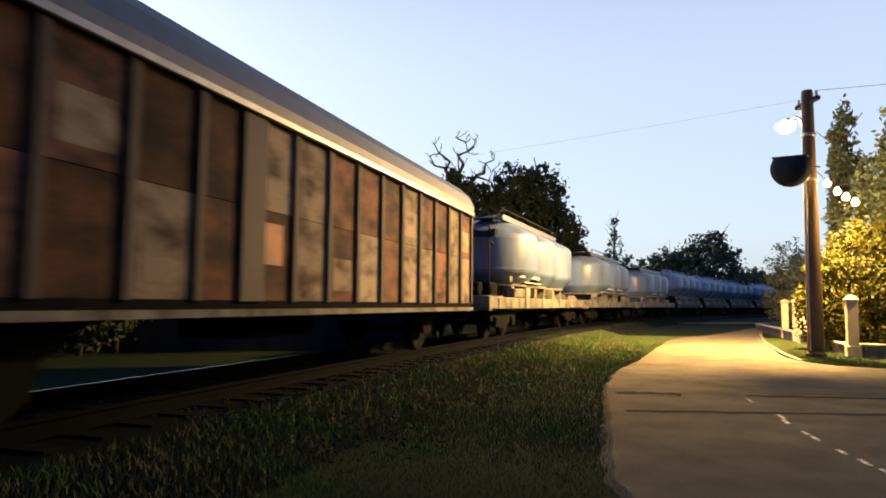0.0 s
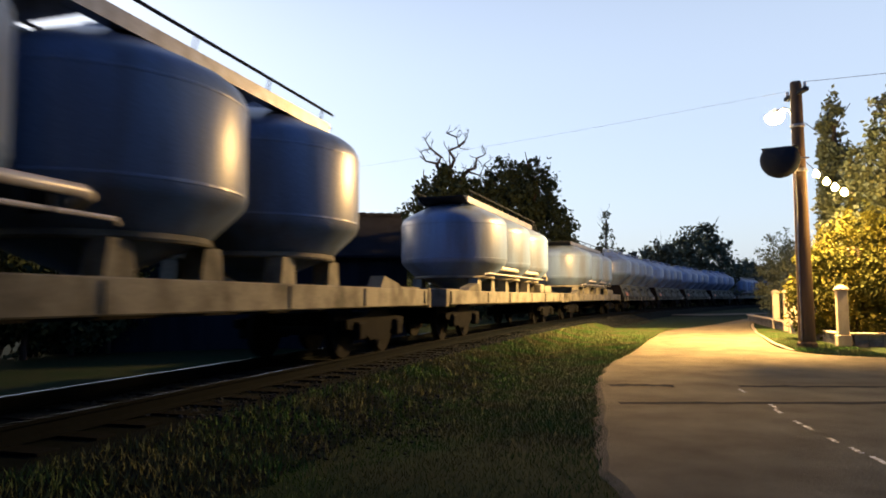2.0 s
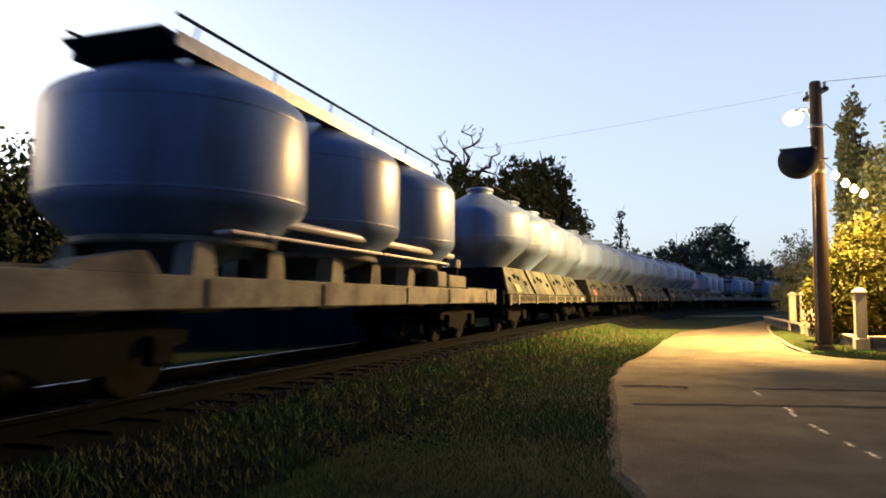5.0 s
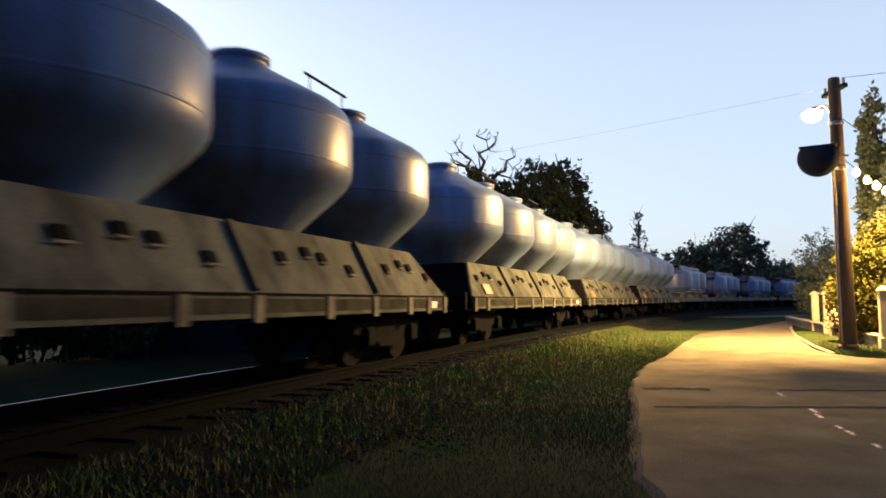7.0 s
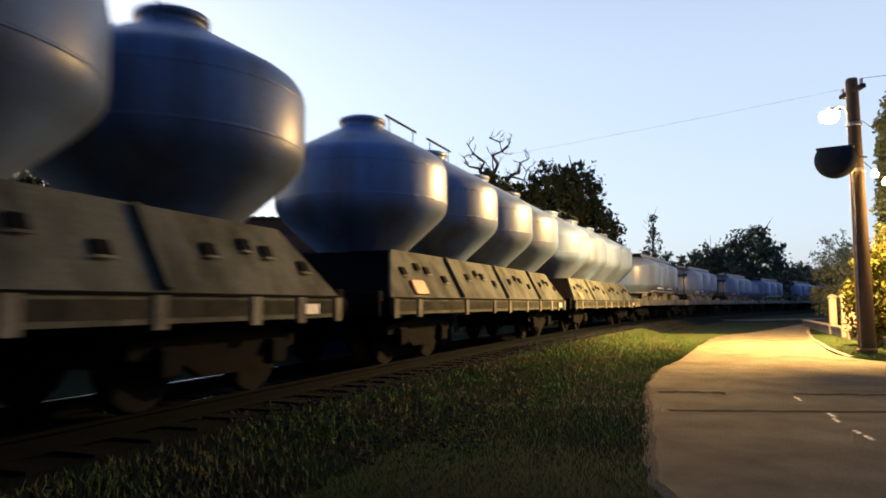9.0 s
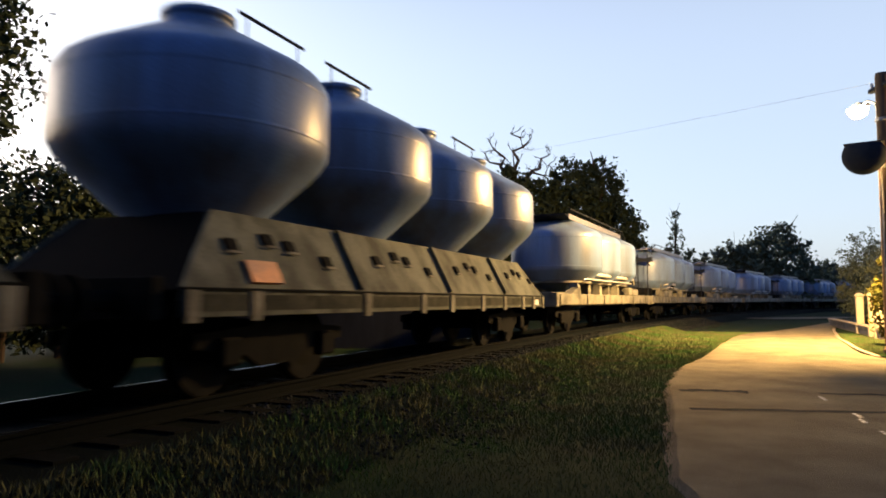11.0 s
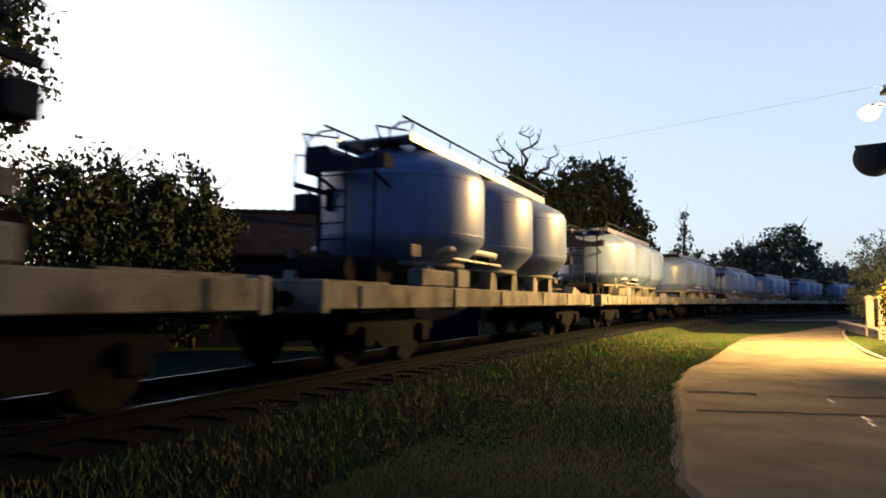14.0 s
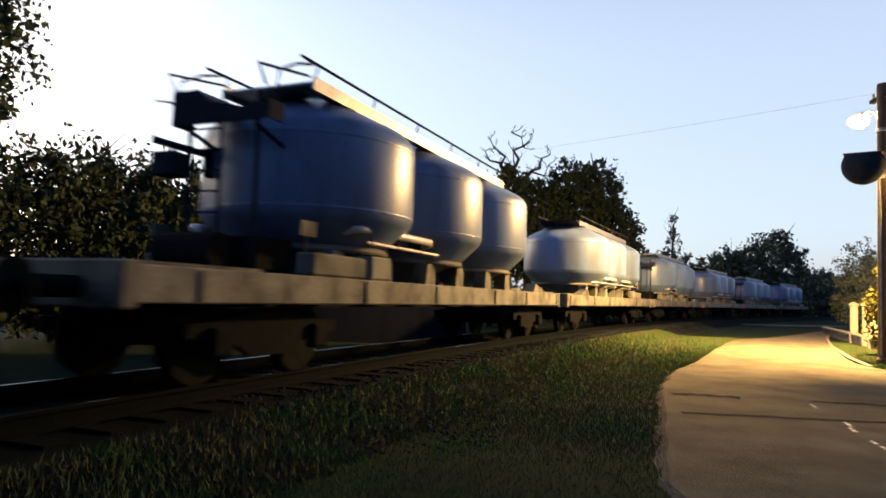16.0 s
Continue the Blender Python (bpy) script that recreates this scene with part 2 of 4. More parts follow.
# ---- ground ----
def ground():
    """One sheet to the horizon; finer near the track, with a low bank under the ballast."""
    verts, faces = [], []
    ring = [0] + [1.5 * 1.13 ** i for i in range(60)]
    n = 96
    for r in ring[1:]:
        for i in range(n):
            a = 2 * math.pi * i / n
            x, y = r * math.sin(a), r * math.cos(a)
            z = -0.03 + 0.05 * noise.noise((x * 0.25, y * 0.25, 0)) * min(1, r / 6) * (1 if r < 300 else 0)
            verts.append((x, y, z))
    verts.append((0, 0, -0.03))
    for k in range(len(ring) - 2):
        for i in range(n):
            j = (i + 1) % n
            faces.append((k * n + i, (k + 1) * n + i, (k + 1) * n + j, k * n + j))
    for i in range(n):
        faces.append((len(verts) - 1, i, (i + 1) % n))
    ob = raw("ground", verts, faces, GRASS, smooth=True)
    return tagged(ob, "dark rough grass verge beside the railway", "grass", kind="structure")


ground()

LEFT = [(-1.2, -40), (0.2, -10), (0.9, 1), (1.45, 5.4), (2.3, 9.4), (3.66, 14.5), (5.3, 18.2), (7.7, 24.2), (10.7, 30.8), (13.1, 33.8), (16.4, 38.6), (20.0, 44.2), (25.0, 52), (31, 60.5), (40, 71), (50, 81), (75, 100), (120, 120)]
RIGHT = [(20, -40), (19, -10), (18, 1), (17.5, 9), (17, 13.6), (10.9, 16.2), (9.75, 18.7), (11.8, 24.4), (14.75, 31.5), (18, 38.5), (21.4, 44.2), (26, 51.5), (32, 59.5), (41, 69.5), (52, 79.5), (77, 96), (121, 115)]


def smooth_line(pts, k=9):
    out = []
    for i in range(len(pts) - 1):
        p = [Vector(pts[max(0, min(len(pts) - 1, i + d))]) for d in (-1, 0, 1, 2)]
        for q in range(k):
            t = q / k
            out.append(0.5 * (2 * p[1] + (p[2] - p[0]) * t + (2 * p[0] - 5 * p[1] + 4 * p[2] - p[3]) * t * t + (3 * p[1] - p[0] - 3 * p[2] + p[3]) * t ** 3))
    return out + [Vector(pts[-1])]


def road():
    lf, rt = smooth_line(LEFT), smooth_line(RIGHT)
    verts, faces, m = [], [], 10
    for i, (a, b) in enumerate(zip(lf, rt)):
        a = a + Vector((0.16 * noise.noise((a.y * 0.9, 3, 0)) + 0.12 * noise.noise((a.y * 3.1, 8, 0)), 0))
        verts.append((a.x - 0.3, a.y, -0.1))
        for j in range(m + 1):
            p = a.lerp(b, j / m)
            verts.append((p.x, p.y, 0.035))
        verts.append((b.x + 0.05, b.y, -0.12))
    w = m + 3
    for i in range(len(lf) - 1):
        for j in range(w - 1):
            faces.append((i * w + j, i * w + j + 1, (i + 1) * w + j + 1, (i + 1) * w + j))
    return tagged(raw("road", verts, faces, ROAD, smooth=False), "worn grey asphalt lane curving beside the railway", "road", kind="structure")


road()


def line_x(line, y):
    for a, b in zip(line, line[1:]):
        if a[1] <= y <= b[1]:
            return a[0] + (b[0] - a[0]) * (y - a[1]) / (b[1] - a[1])
    return 0.0


def strip_on_road(name, pts, width, mat, label, rough=0.3):
    verts, faces = [], []
    pts = smooth_line(pts, 8)
    for i, p in enumerate(pts):
        d = (pts[min(i + 1, len(pts) - 1)] - pts[max(i - 1, 0)]).normalized()
        nrm = Vector((-d.y, d.x)) * width / 2
        k1, k2 = 1 + rough * noise.noise((i * 0.9, width, 1)), 1 + rough * noise.noise((i * 0.9, width, 7))
        for q, k in ((nrm, k1), (-nrm, k2)):
            verts.append((p.x + q.x * k, p.y + q.y * k, 0.04))
    for i in range(len(pts) - 1):
        faces.append((2 * i, 2 * i + 1, 2 * i + 3, 2 * i + 2))
    return tagged(raw(name, verts, faces, mat), label, name.replace("_", " "), kind="structure")


strip_on_road("tar_seam", [(2.55, 9.5), (4.2, 9.42), (6.0, 9.35), (9.5, 9.2), (14, 9.0)], 0.2, TAR, "dark tar seam across the asphalt lane", rough=0.9)
strip_on_road("tar_seam", [(2.9, 11.42), (3.4, 11.42), (3.95, 11.3)], 0.3, TAR, "short dark tar patch by the lane's edge", rough=1.2)
strip_on_road("tar_seam", [(5.0, 11.2), (6.2, 11.05), (8.5, 10.9), (11, 10.6)], 0.2, TAR, "thin dark crack across the asphalt lane", rough=1.6)
strip_on_road("side_lane", [(20.5, 56.6), (24, 58.2), (28, 60.2), (31.5, 61.4)], 4.2, ROAD, "pale lane branching off towards the railway", rough=0.2)
for c, d in (((4.8, 10.65), 0.42), ((4.52, 9.1), 0.34), ((4.38, 8.72), 0.28), ((4.22, 7.95), 0.2), ((4.16, 7.62), 0.26), ((4.05, 6.95), 0.22), ((4.0, 6.5), 0.26), ((3.96, 6.1), 0.3)):
    a, b = (c[0] + 0.1 * d, c[1] + d / 2), (c[0] - 0.1 * d, c[1] - d / 2)
    strip_on_road("road_marking", [a, c, b], 0.05, PAINTLINE, "worn broken white line on the lane", rough=1.5)


# ---- railway track ----
def railway():
    tr = thing("railway_track", pose(0, 0, 0), "single railway track on sleepers and ballast", "railway track", kind="structure")
    ss = [-185 + 2.5 * i for i in range(196)]
    # ballast bed
    prof = [(-2.9, -0.56), (-2.3, -0.4), (-1.65, -0.2), (-0.75, -0.19), (0, -0.2), (0.75, -0.19), (1.65, -0.2), (2.3, -0.4), (2.9, -0.56)]
    verts, faces, w = [], [], len(prof)
    for s in ss:
        for v, z in prof:
            verts.append(track(s, v, z + 0.03 * noise.noise((s * 0.4, v, 2))).translation)
    for i in range(len(ss) - 1):
        for j in range(w - 1):
            faces.append((i * w + j, i * w + j + 1, (i + 1) * w + j + 1, (i + 1) * w + j))
    bed = raw("ballast_bed", verts, faces, BED, tr)
    # rails: foot, web and polished head
    sec = [(-0.07, -0.17), (0.07, -0.17), (0.07, -0.155), (0.012, -0.13), (0.012, -0.045), (0.036, -0.035), (0.036, -0.004), (-0.036, -0.004), (-0.036, -0.035), (-0.012, -0.045), (-0.012, -0.13), (-0.07, -0.155)]
    for side in (-0.7525, 0.7525):
        verts, faces, w = [], [], len(sec)
        tv, tf = [], []
        for s in ss:
            for v, z in sec:
                verts.append(track(s, side + v, z).translation)
            for v, z in ((-0.024, -0.0035), (-0.017, 0.001), (-0.007, 0.003), (0.007, 0.003), (0.017, 0.001), (0.024, -0.0035)):
                tv.append(track(s, side + v, z).translation)
        for i in range(len(ss) - 1):
            for j in range(w):
                k = (j + 1) % w
                faces.append((i * w + j, i * w + k, (i + 1) * w + k, (i + 1) * w + j))
            for j in range(5):
                tf.append((i * 6 + j, i * 6 + j + 1, (i + 1) * 6 + j + 1, (i + 1) * 6 + j))
        rail = raw("rail", verts, faces, RAILSIDE, tr)
        head = raw("rail_head", tv, tf, RAILTOP, rail, smooth=True)
        head["label"] = "polished running surface"
    return tr


TRACK = railway()


# ---- wagons; local x along the line towards the rear of the train, local -y towards the lane ----
def bogie_parts(w, x):
    """One bogie: side frames, bolster, wheelsets (axle with two wheels)."""
    b = part("bogie", boxm(x - 0.35, x + 0.35, -1.0, 1.0, 0.5, 0.78, bevel=0.04), IRON, w, "dark dirty iron bogie")
    for y in (-1.02, 1.02):
        bm = prism([(x - 1.35, 0.52), (x - 1.35, 0.66), (x - 0.55, 0.72), (x - 0.3, 0.82), (x + 0.3, 0.82), (x + 0.55, 0.72), (x + 1.35, 0.66), (x + 1.35, 0.52), (x + 0.6, 0.42), (x + 0.35, 0.28), (x - 0.35, 0.28), (x - 0.6, 0.42)], "y", y - 0.06, y + 0.06)
        part("side_frame", bm, IRON, b)
        for ax in (-0.9, 0.9):
            part("axle_box", boxm(x + ax - 0.16, x + ax + 0.16, y - 0.16 if y < 0 else y, y if y < 0 else y + 0.16, 0.32, 0.62, bevel=0.03), IRON, b)
    for ax in (-0.9, 0.9):
        wheelset(w, x + ax)


def wheelset(w, x):
    ws = new("wheelset")
    ws.parent = w
    ws.location = (x, 0, 0.46)
    for y, sgn in ((-0.75, -1), (0.75, 1)):
        bm = lathe([(0.05, -0.065), (0.3, -0.05), (0.38, -0.06), (0.46, -0.06), (0.46, 0.045), (0.49, 0.05), (0.49, 0.075), (0.38, 0.07), (0.3, 0.02), (0.05, 0.06)], 24)
        bmesh.ops.transform(bm, matrix=Matrix.Translation((0, y, 0)) @ Matrix.Rotation(radians(90 * sgn), 4, 'X'), verts=bm.verts)
        part("wheel", bm, WHEEL, ws)
    bm = tube([(0, -0.75, 0), (0, 0.75, 0)], 0.08, 10)
    part("axle", bm, WHEEL, ws)


def buffers(w, x, d, z=1.0):
    for y in (-0.87, 0.87):
        bm = bmesh.new()
        add_tube(bm, [(x, y, z), (x + d * 0.34, y, z)], 0.1, 10)
        add_tube(bm, [(x + d * 0.34, y, z), (x + d * 0.56, y, z)], 0.07, 10)
        add_tube(bm, [(x + d * 0.56, y, z), (x + d * 0.6, y, z)], 0.22, 14)
        part("buffer", bm, IRON, w)
    bm = bmesh.new()
    add_box(bm, min(x, x + d * 0.45), max(x, x + d * 0.45), -0.05, 0.05, z - 0.1, z + 0.02)
    add_box(bm, min(x + d * 0.4, x + d * 0.5), max(x + d * 0.4, x + d * 0.5), -0.09, 0.09, z - 0.32, z + 0.02)
    part("coupling_hook", bm, IRON, w)


def three_silo_wagon():
    """Powder wagon: three upright silos on a long frame, a platform at its front end. Origin at the middle of the frame."""
    w = thing("silo_wagon", pose(0, 0, 0), "grey three-silo powder wagon on a pale frame, rolling on the track", "wagon", "wagons of the train")
    H = 7.75
    X = [-3.18, 0.0, 3.18]
    for y in (-1.38, 1.24):
        bm = boxm(-H, H, y, y + 0.14, 0.87, 1.21, bevel=0.015)
        sb = part("solebar", bm, FRAME, w, "pale dusty solebar")
        for i in range(6):
            x = -6.9 + 2.8 * i + (0.35 if i % 2 else 0)
            yy = y - 0.03 if y < 0 else y + 0.14
            part("rib", boxm(x - 0.04, x + 0.04, yy, yy + 0.03, 0.9, 1.18), FRAME, sb)
    part("centre_sill", boxm(-H, H, -0.3, 0.3, 0.8, 1.15), IRON, w)
    for i in range(9):
        x = -6.4 + 1.6 * i
        part("crossbar", boxm(x - 0.07, x + 0.07, -1.24, 1.24, 0.92, 1.12), IRON, w)
    for x in (-H, H):
        part("headstock", boxm(x - 0.09, x + 0.09, -1.4, 1.4, 0.82, 1.24, bevel=0.02), FRAME, w)
        buffers(w, x + (0.09 if x > 0 else -0.09), 1 if x > 0 else -1)
    for x in (-H + 1.0, H - 1.0):
        part("end_deck", boxm(x - 0.95, x + 0.95, -1.2, 1.2, 1.212, 1.25), FRAME, w, "pale end deck plate")
    bogie_parts(w, -5.4)
    bogie_parts(w, 5.6)
    prof = [(0.16, 1.12), (0.24, 1.18), (0.3, 1.3), (1.12, 1.64), (1.2, 1.68), (1.26, 1.74), (1.53, 2.0), (1.58, 2.07), (1.6, 2.16), (1.6, 3.16), (1.585, 3.26), (1.53, 3.36), (1.43, 3.44), (1.2, 3.56), (0.5, 3.9), (0.42, 3.92), (0.02, 3.93)]
    for i, x in enumerate(X):
        s = part("silo", lathe(prof, 48, (x, 0, 0)), SILO, w, "grey painted silo with a cone foot", smooth=True)
        bm = bmesh.new()
        for r, z in ((1.598, 2.16), (1.598, 3.16)):
            add_lathe(bm, [(r, z - 0.02), (r + 0.006, z - 0.012), (r + 0.006, z + 0.012), (r, z + 0.02)], 48, (x, 0, 0), cap=False)
        part("weld_band", bm, SILO, s)
        part("hatch", lathe([(0.27, 3.9), (0.3, 3.93), (0.3, 4.0), (0.22, 4.05), (0.02, 4.07)], 16, (x, 0, 0)), GALV, s, smooth=True)
        bm = bmesh.new()
        add_lathe(bm, [(1.1, 1.59), (1.21, 1.59), (1.23, 1.62), (1.21, 1.68), (1.1, 1.62)], 40, (x, 0, 0), cap=False)
        part("support_ring", bm, FRAME, w, "pale flange under the silo")
        for dx in (-0.72, 0.72):
            for dy in (-0.86, 0.86):
                bm = bmesh.new()
                add_prism(bm, [(x + dx - 0.21, 1.2), (x + dx + 0.21, 1.2), (x + dx + 0.15, 1.6), (x + dx - 0.15, 1.6)], "y", dy - 0.14, dy + 0.14)
                part("support_leg", bm, FRAME, w, "pale support leg")
        part("outlet_valve", lathe([(0.15, 0.98), (0.2, 1.0), (0.2, 1.1), (0.15, 1.13)], 12, (x, 0, 0)), IRON, w)
    for y in (-1.2, 1.2):
        y0, y1 = (y - 0.17, y + 0.1) if y < 0 else (y - 0.1, y + 0.17)
        part("saddle", boxm(-5.05, -3.76, y0, y1, 1.212, 1.5, bevel=0.03), FRAME, w, "pale saddle block")
        part("saddle", boxm(-3.6, -3.02, y0, y1, 1.212, 1.55, bevel=0.03), FRAME, w, "pale saddle block")
        part("saddle", prism([(5.0, 1.212), (6.1, 1.212), (5.9, 1.3), (5.2, 1.42)], "y", y0, y1), FRAME, w, "pale wedge block")
    # walkway on top, in planks either side of the hatches, with hand rails
    wk = part("walkway", boxm(X[0] - 1.15, X[2] + 1.0, -0.74, -0.46, 3.86, 3.895), GALV, w, "galvanised roof walkway")
    part("plank", boxm(X[0] - 1.15, X[2] + 1.0, 0.46, 0.74, 3.86, 3.895), GALV, wk)
    for x0, x1 in ((X[0] - 1.15, X[0] - 0.55), (X[0] + 0.75, X[1] - 0.75), (X[1] + 0.75, X[2] - 0.75), (X[2] + 0.55, X[2] + 1.0)):
        part("plank", boxm(x0, x1, -0.455, 0.455, 3.858, 3.893), GALV, wk)
    part("bracket", prism([(X[2] + 0.62, 3.78), (X[2] + 1.02, 3.86), (X[2] + 1.2, 3.93), (X[2] + 1.2, 3.96), (X[2] + 0.9, 3.94)], "y", -0.7, 0.7), DARKMETAL, wk, "dark overhanging end bracket")
    for y in (-0.75, 0.75):
        part("fascia", boxm(X[0] - 1.15, X[2] + 1.0, y - 0.012, y + 0.012, 3.78, 3.96), GALV, wk, "pale fascia plate")
        bm = bmesh.new()
        add_tube(bm, [(X[0] - 1.5, y * 1.06, 4.12), (X[2] + 1.05, y * 1.06, 4.12)], 0.022, 6)
        for k in range(6):
            xx = X[0] - 1.1 + k * 1.63
            add_tube(bm, [(xx, y, 3.95), (xx, y * 1.06, 4.12)], 0.014, 5)
        part("handrail", bm, DARKMETAL, wk)
        part("end_rail", tube([(X[0] - 1.15, y * 1.06, 4.12), (X[0] - 1.6, y * 1.06, 3.98), (X[0] - 1.95, y * 1.06, 3.78), (X[0] - 2.0, y * 1.06, 3.5)], 0.022, 6), DARKMETAL, wk)
    # end platform, panels, ladder and control box
    px = X[0] - 1.5
    pl = part("end_platform", boxm(px - 0.62, px + 0.2, 0.3, 0.75, 3.52, 3.56), GALV, w, "end platform over the wagon's ladder")
    part("panel", prism([(-0.76, 3.12), (0.74, 3.12), (0.74, 3.58), (0.32, 3.58), (0.2, 3.42), (-0.4, 3.3), (-0.76, 3.38)], "x", px - 0.64, px - 0.61), DARKMETAL, pl, "dark end panel")
    for y, x1, top in ((-0.77, -0.3, 3.38), (0.77, -0.2, 3.5)):
        part("panel", boxm(px - 0.6, px + x1, y - 0.015, y + 0.015, 3.14, top), DARKMETAL, pl, "dark end panel")
    part("control_box", boxm(px - 0.98, px - 0.64, 0.38, 0.72, 2.42, 2.72, bevel=0.02), DARKMETAL, pl, "dark control box")
    for y in (-0.55, 0.55):
        part("post", tube([(px - 0.5, y, 1.25), (px - 0.5, y, 3.54)], 0.03, 6), DARKMETAL, pl)
        part("brace", tube([(px - 0.55, y, 3.1), (px + 0.25, y, 2.85)], 0.03, 6), DARKMETAL, pl)
        part("ladder_stile", tube([(px - 0.58, y * 0.45 + 0.2, 1.25), (px - 0.58, y * 0.45 + 0.2, 3.55)], 0.025, 6), DARKMETAL, pl)
        part("grab_rail", tube([(px - 0.6, y * 1.3, 3.56), (px - 0.75, y * 1.3, 3.78), (px + 0.3, y * 1.3, 3.95)], 0.02, 6), DARKMETAL, pl)
        if y < 0:
            continue
        part("arm", boxm(px - 0.95, px + 0.1, y * 1.3 - 0.03, y * 1.3 + 0.03, 2.84, 2.92), DARKMETAL, pl)
        part("arm", tube([(px - 0.6, y * 1.3, 3.44), (px - 0.94, y * 1.3, 3.38), (px - 0.95, y * 1.3, 2.86)], 0.018, 6), DARKMETAL, pl)
        part("hanger", boxm(px - 0.84, px - 0.78, y * 0.95 - 0.02, y * 0.95 + 0.02, 2.715, 2.85), DARKMETAL, pl)
        part("shield", boxm(px - 0.1, px + 0.25, y * 1.2 - 0.02, y * 1.2 + 0.02, 2.55, 2.95, bevel=0.01), DARKMETAL, pl)
    for k in range(8):
        part("rung", tube([(px - 0.58, -0.05, 1.45 + 0.27 * k), (px - 0.58, 0.45, 1.45 + 0.27 * k)], 0.016, 6), DARKMETAL, pl)
    # air tank, data plate and long pipes on both sides
    part("air_tank", tube([(px - 0.9, -0.4, 1.48), (px - 0.9, 0.5, 1.48)], 0.22, 14), IRON, w)
    part("equipment_cabinet", boxm(px - 0.5, px + 0.3, -0.6, 0.6, 1.26, 1.7, bevel=0.03), IRON, w, "dark equipment cabinet")
    for y in (-1.2, 1.2):
        part("data_plate", boxm(px - 0.42, px - 0.1, y - 0.012, y + 0.012, 1.70, 1.89), FRAME, w, "small pale data plate")
        part("plate_bracket", boxm(px - 0.3, px - 0.26, y * 0.98 - 0.012, y * 0.98 + 0.012, 1.21, 1.72), DARKMETAL, w)
        ys = y * 1.08
        x0, x1 = (px + 0.5, 3.4) if y > 0 else (px + 0.9, -1.5)
        bm = tube([(x0 - 0.16, ys * 0.8, 1.86), (x0 - 0.1, ys * 0.96, 1.91), (x0, ys, 1.92), (x1, ys, 1.92), (x1 + 0.12, ys * 0.96, 1.9), (x1 + 0.18, ys * 0.8, 1.84)], 0.06, 12)
        part("discharge_pipe", bm, PIPE, w, "pale discharge pipe", smooth=True)
        bm = tube([(x0 + 0.2, ys * 0.98, 1.74), (x1 + 0.4, ys * 0.98, 1.73), (x1 + 0.55, ys * 0.9, 1.7)], 0.025, 8)
        part("air_pipe", bm, PIPE, w)
        for k in range(3):
            x = x0 + 0.3 + k * (x1 - x0 - 0.6) / 2
            part("pipe_clip", boxm(x - 0.02, x + 0.02, min(ys, ys * 0.8), max(ys, ys * 0.8), 1.7, 1.96), DARKMETAL, w)
    return w


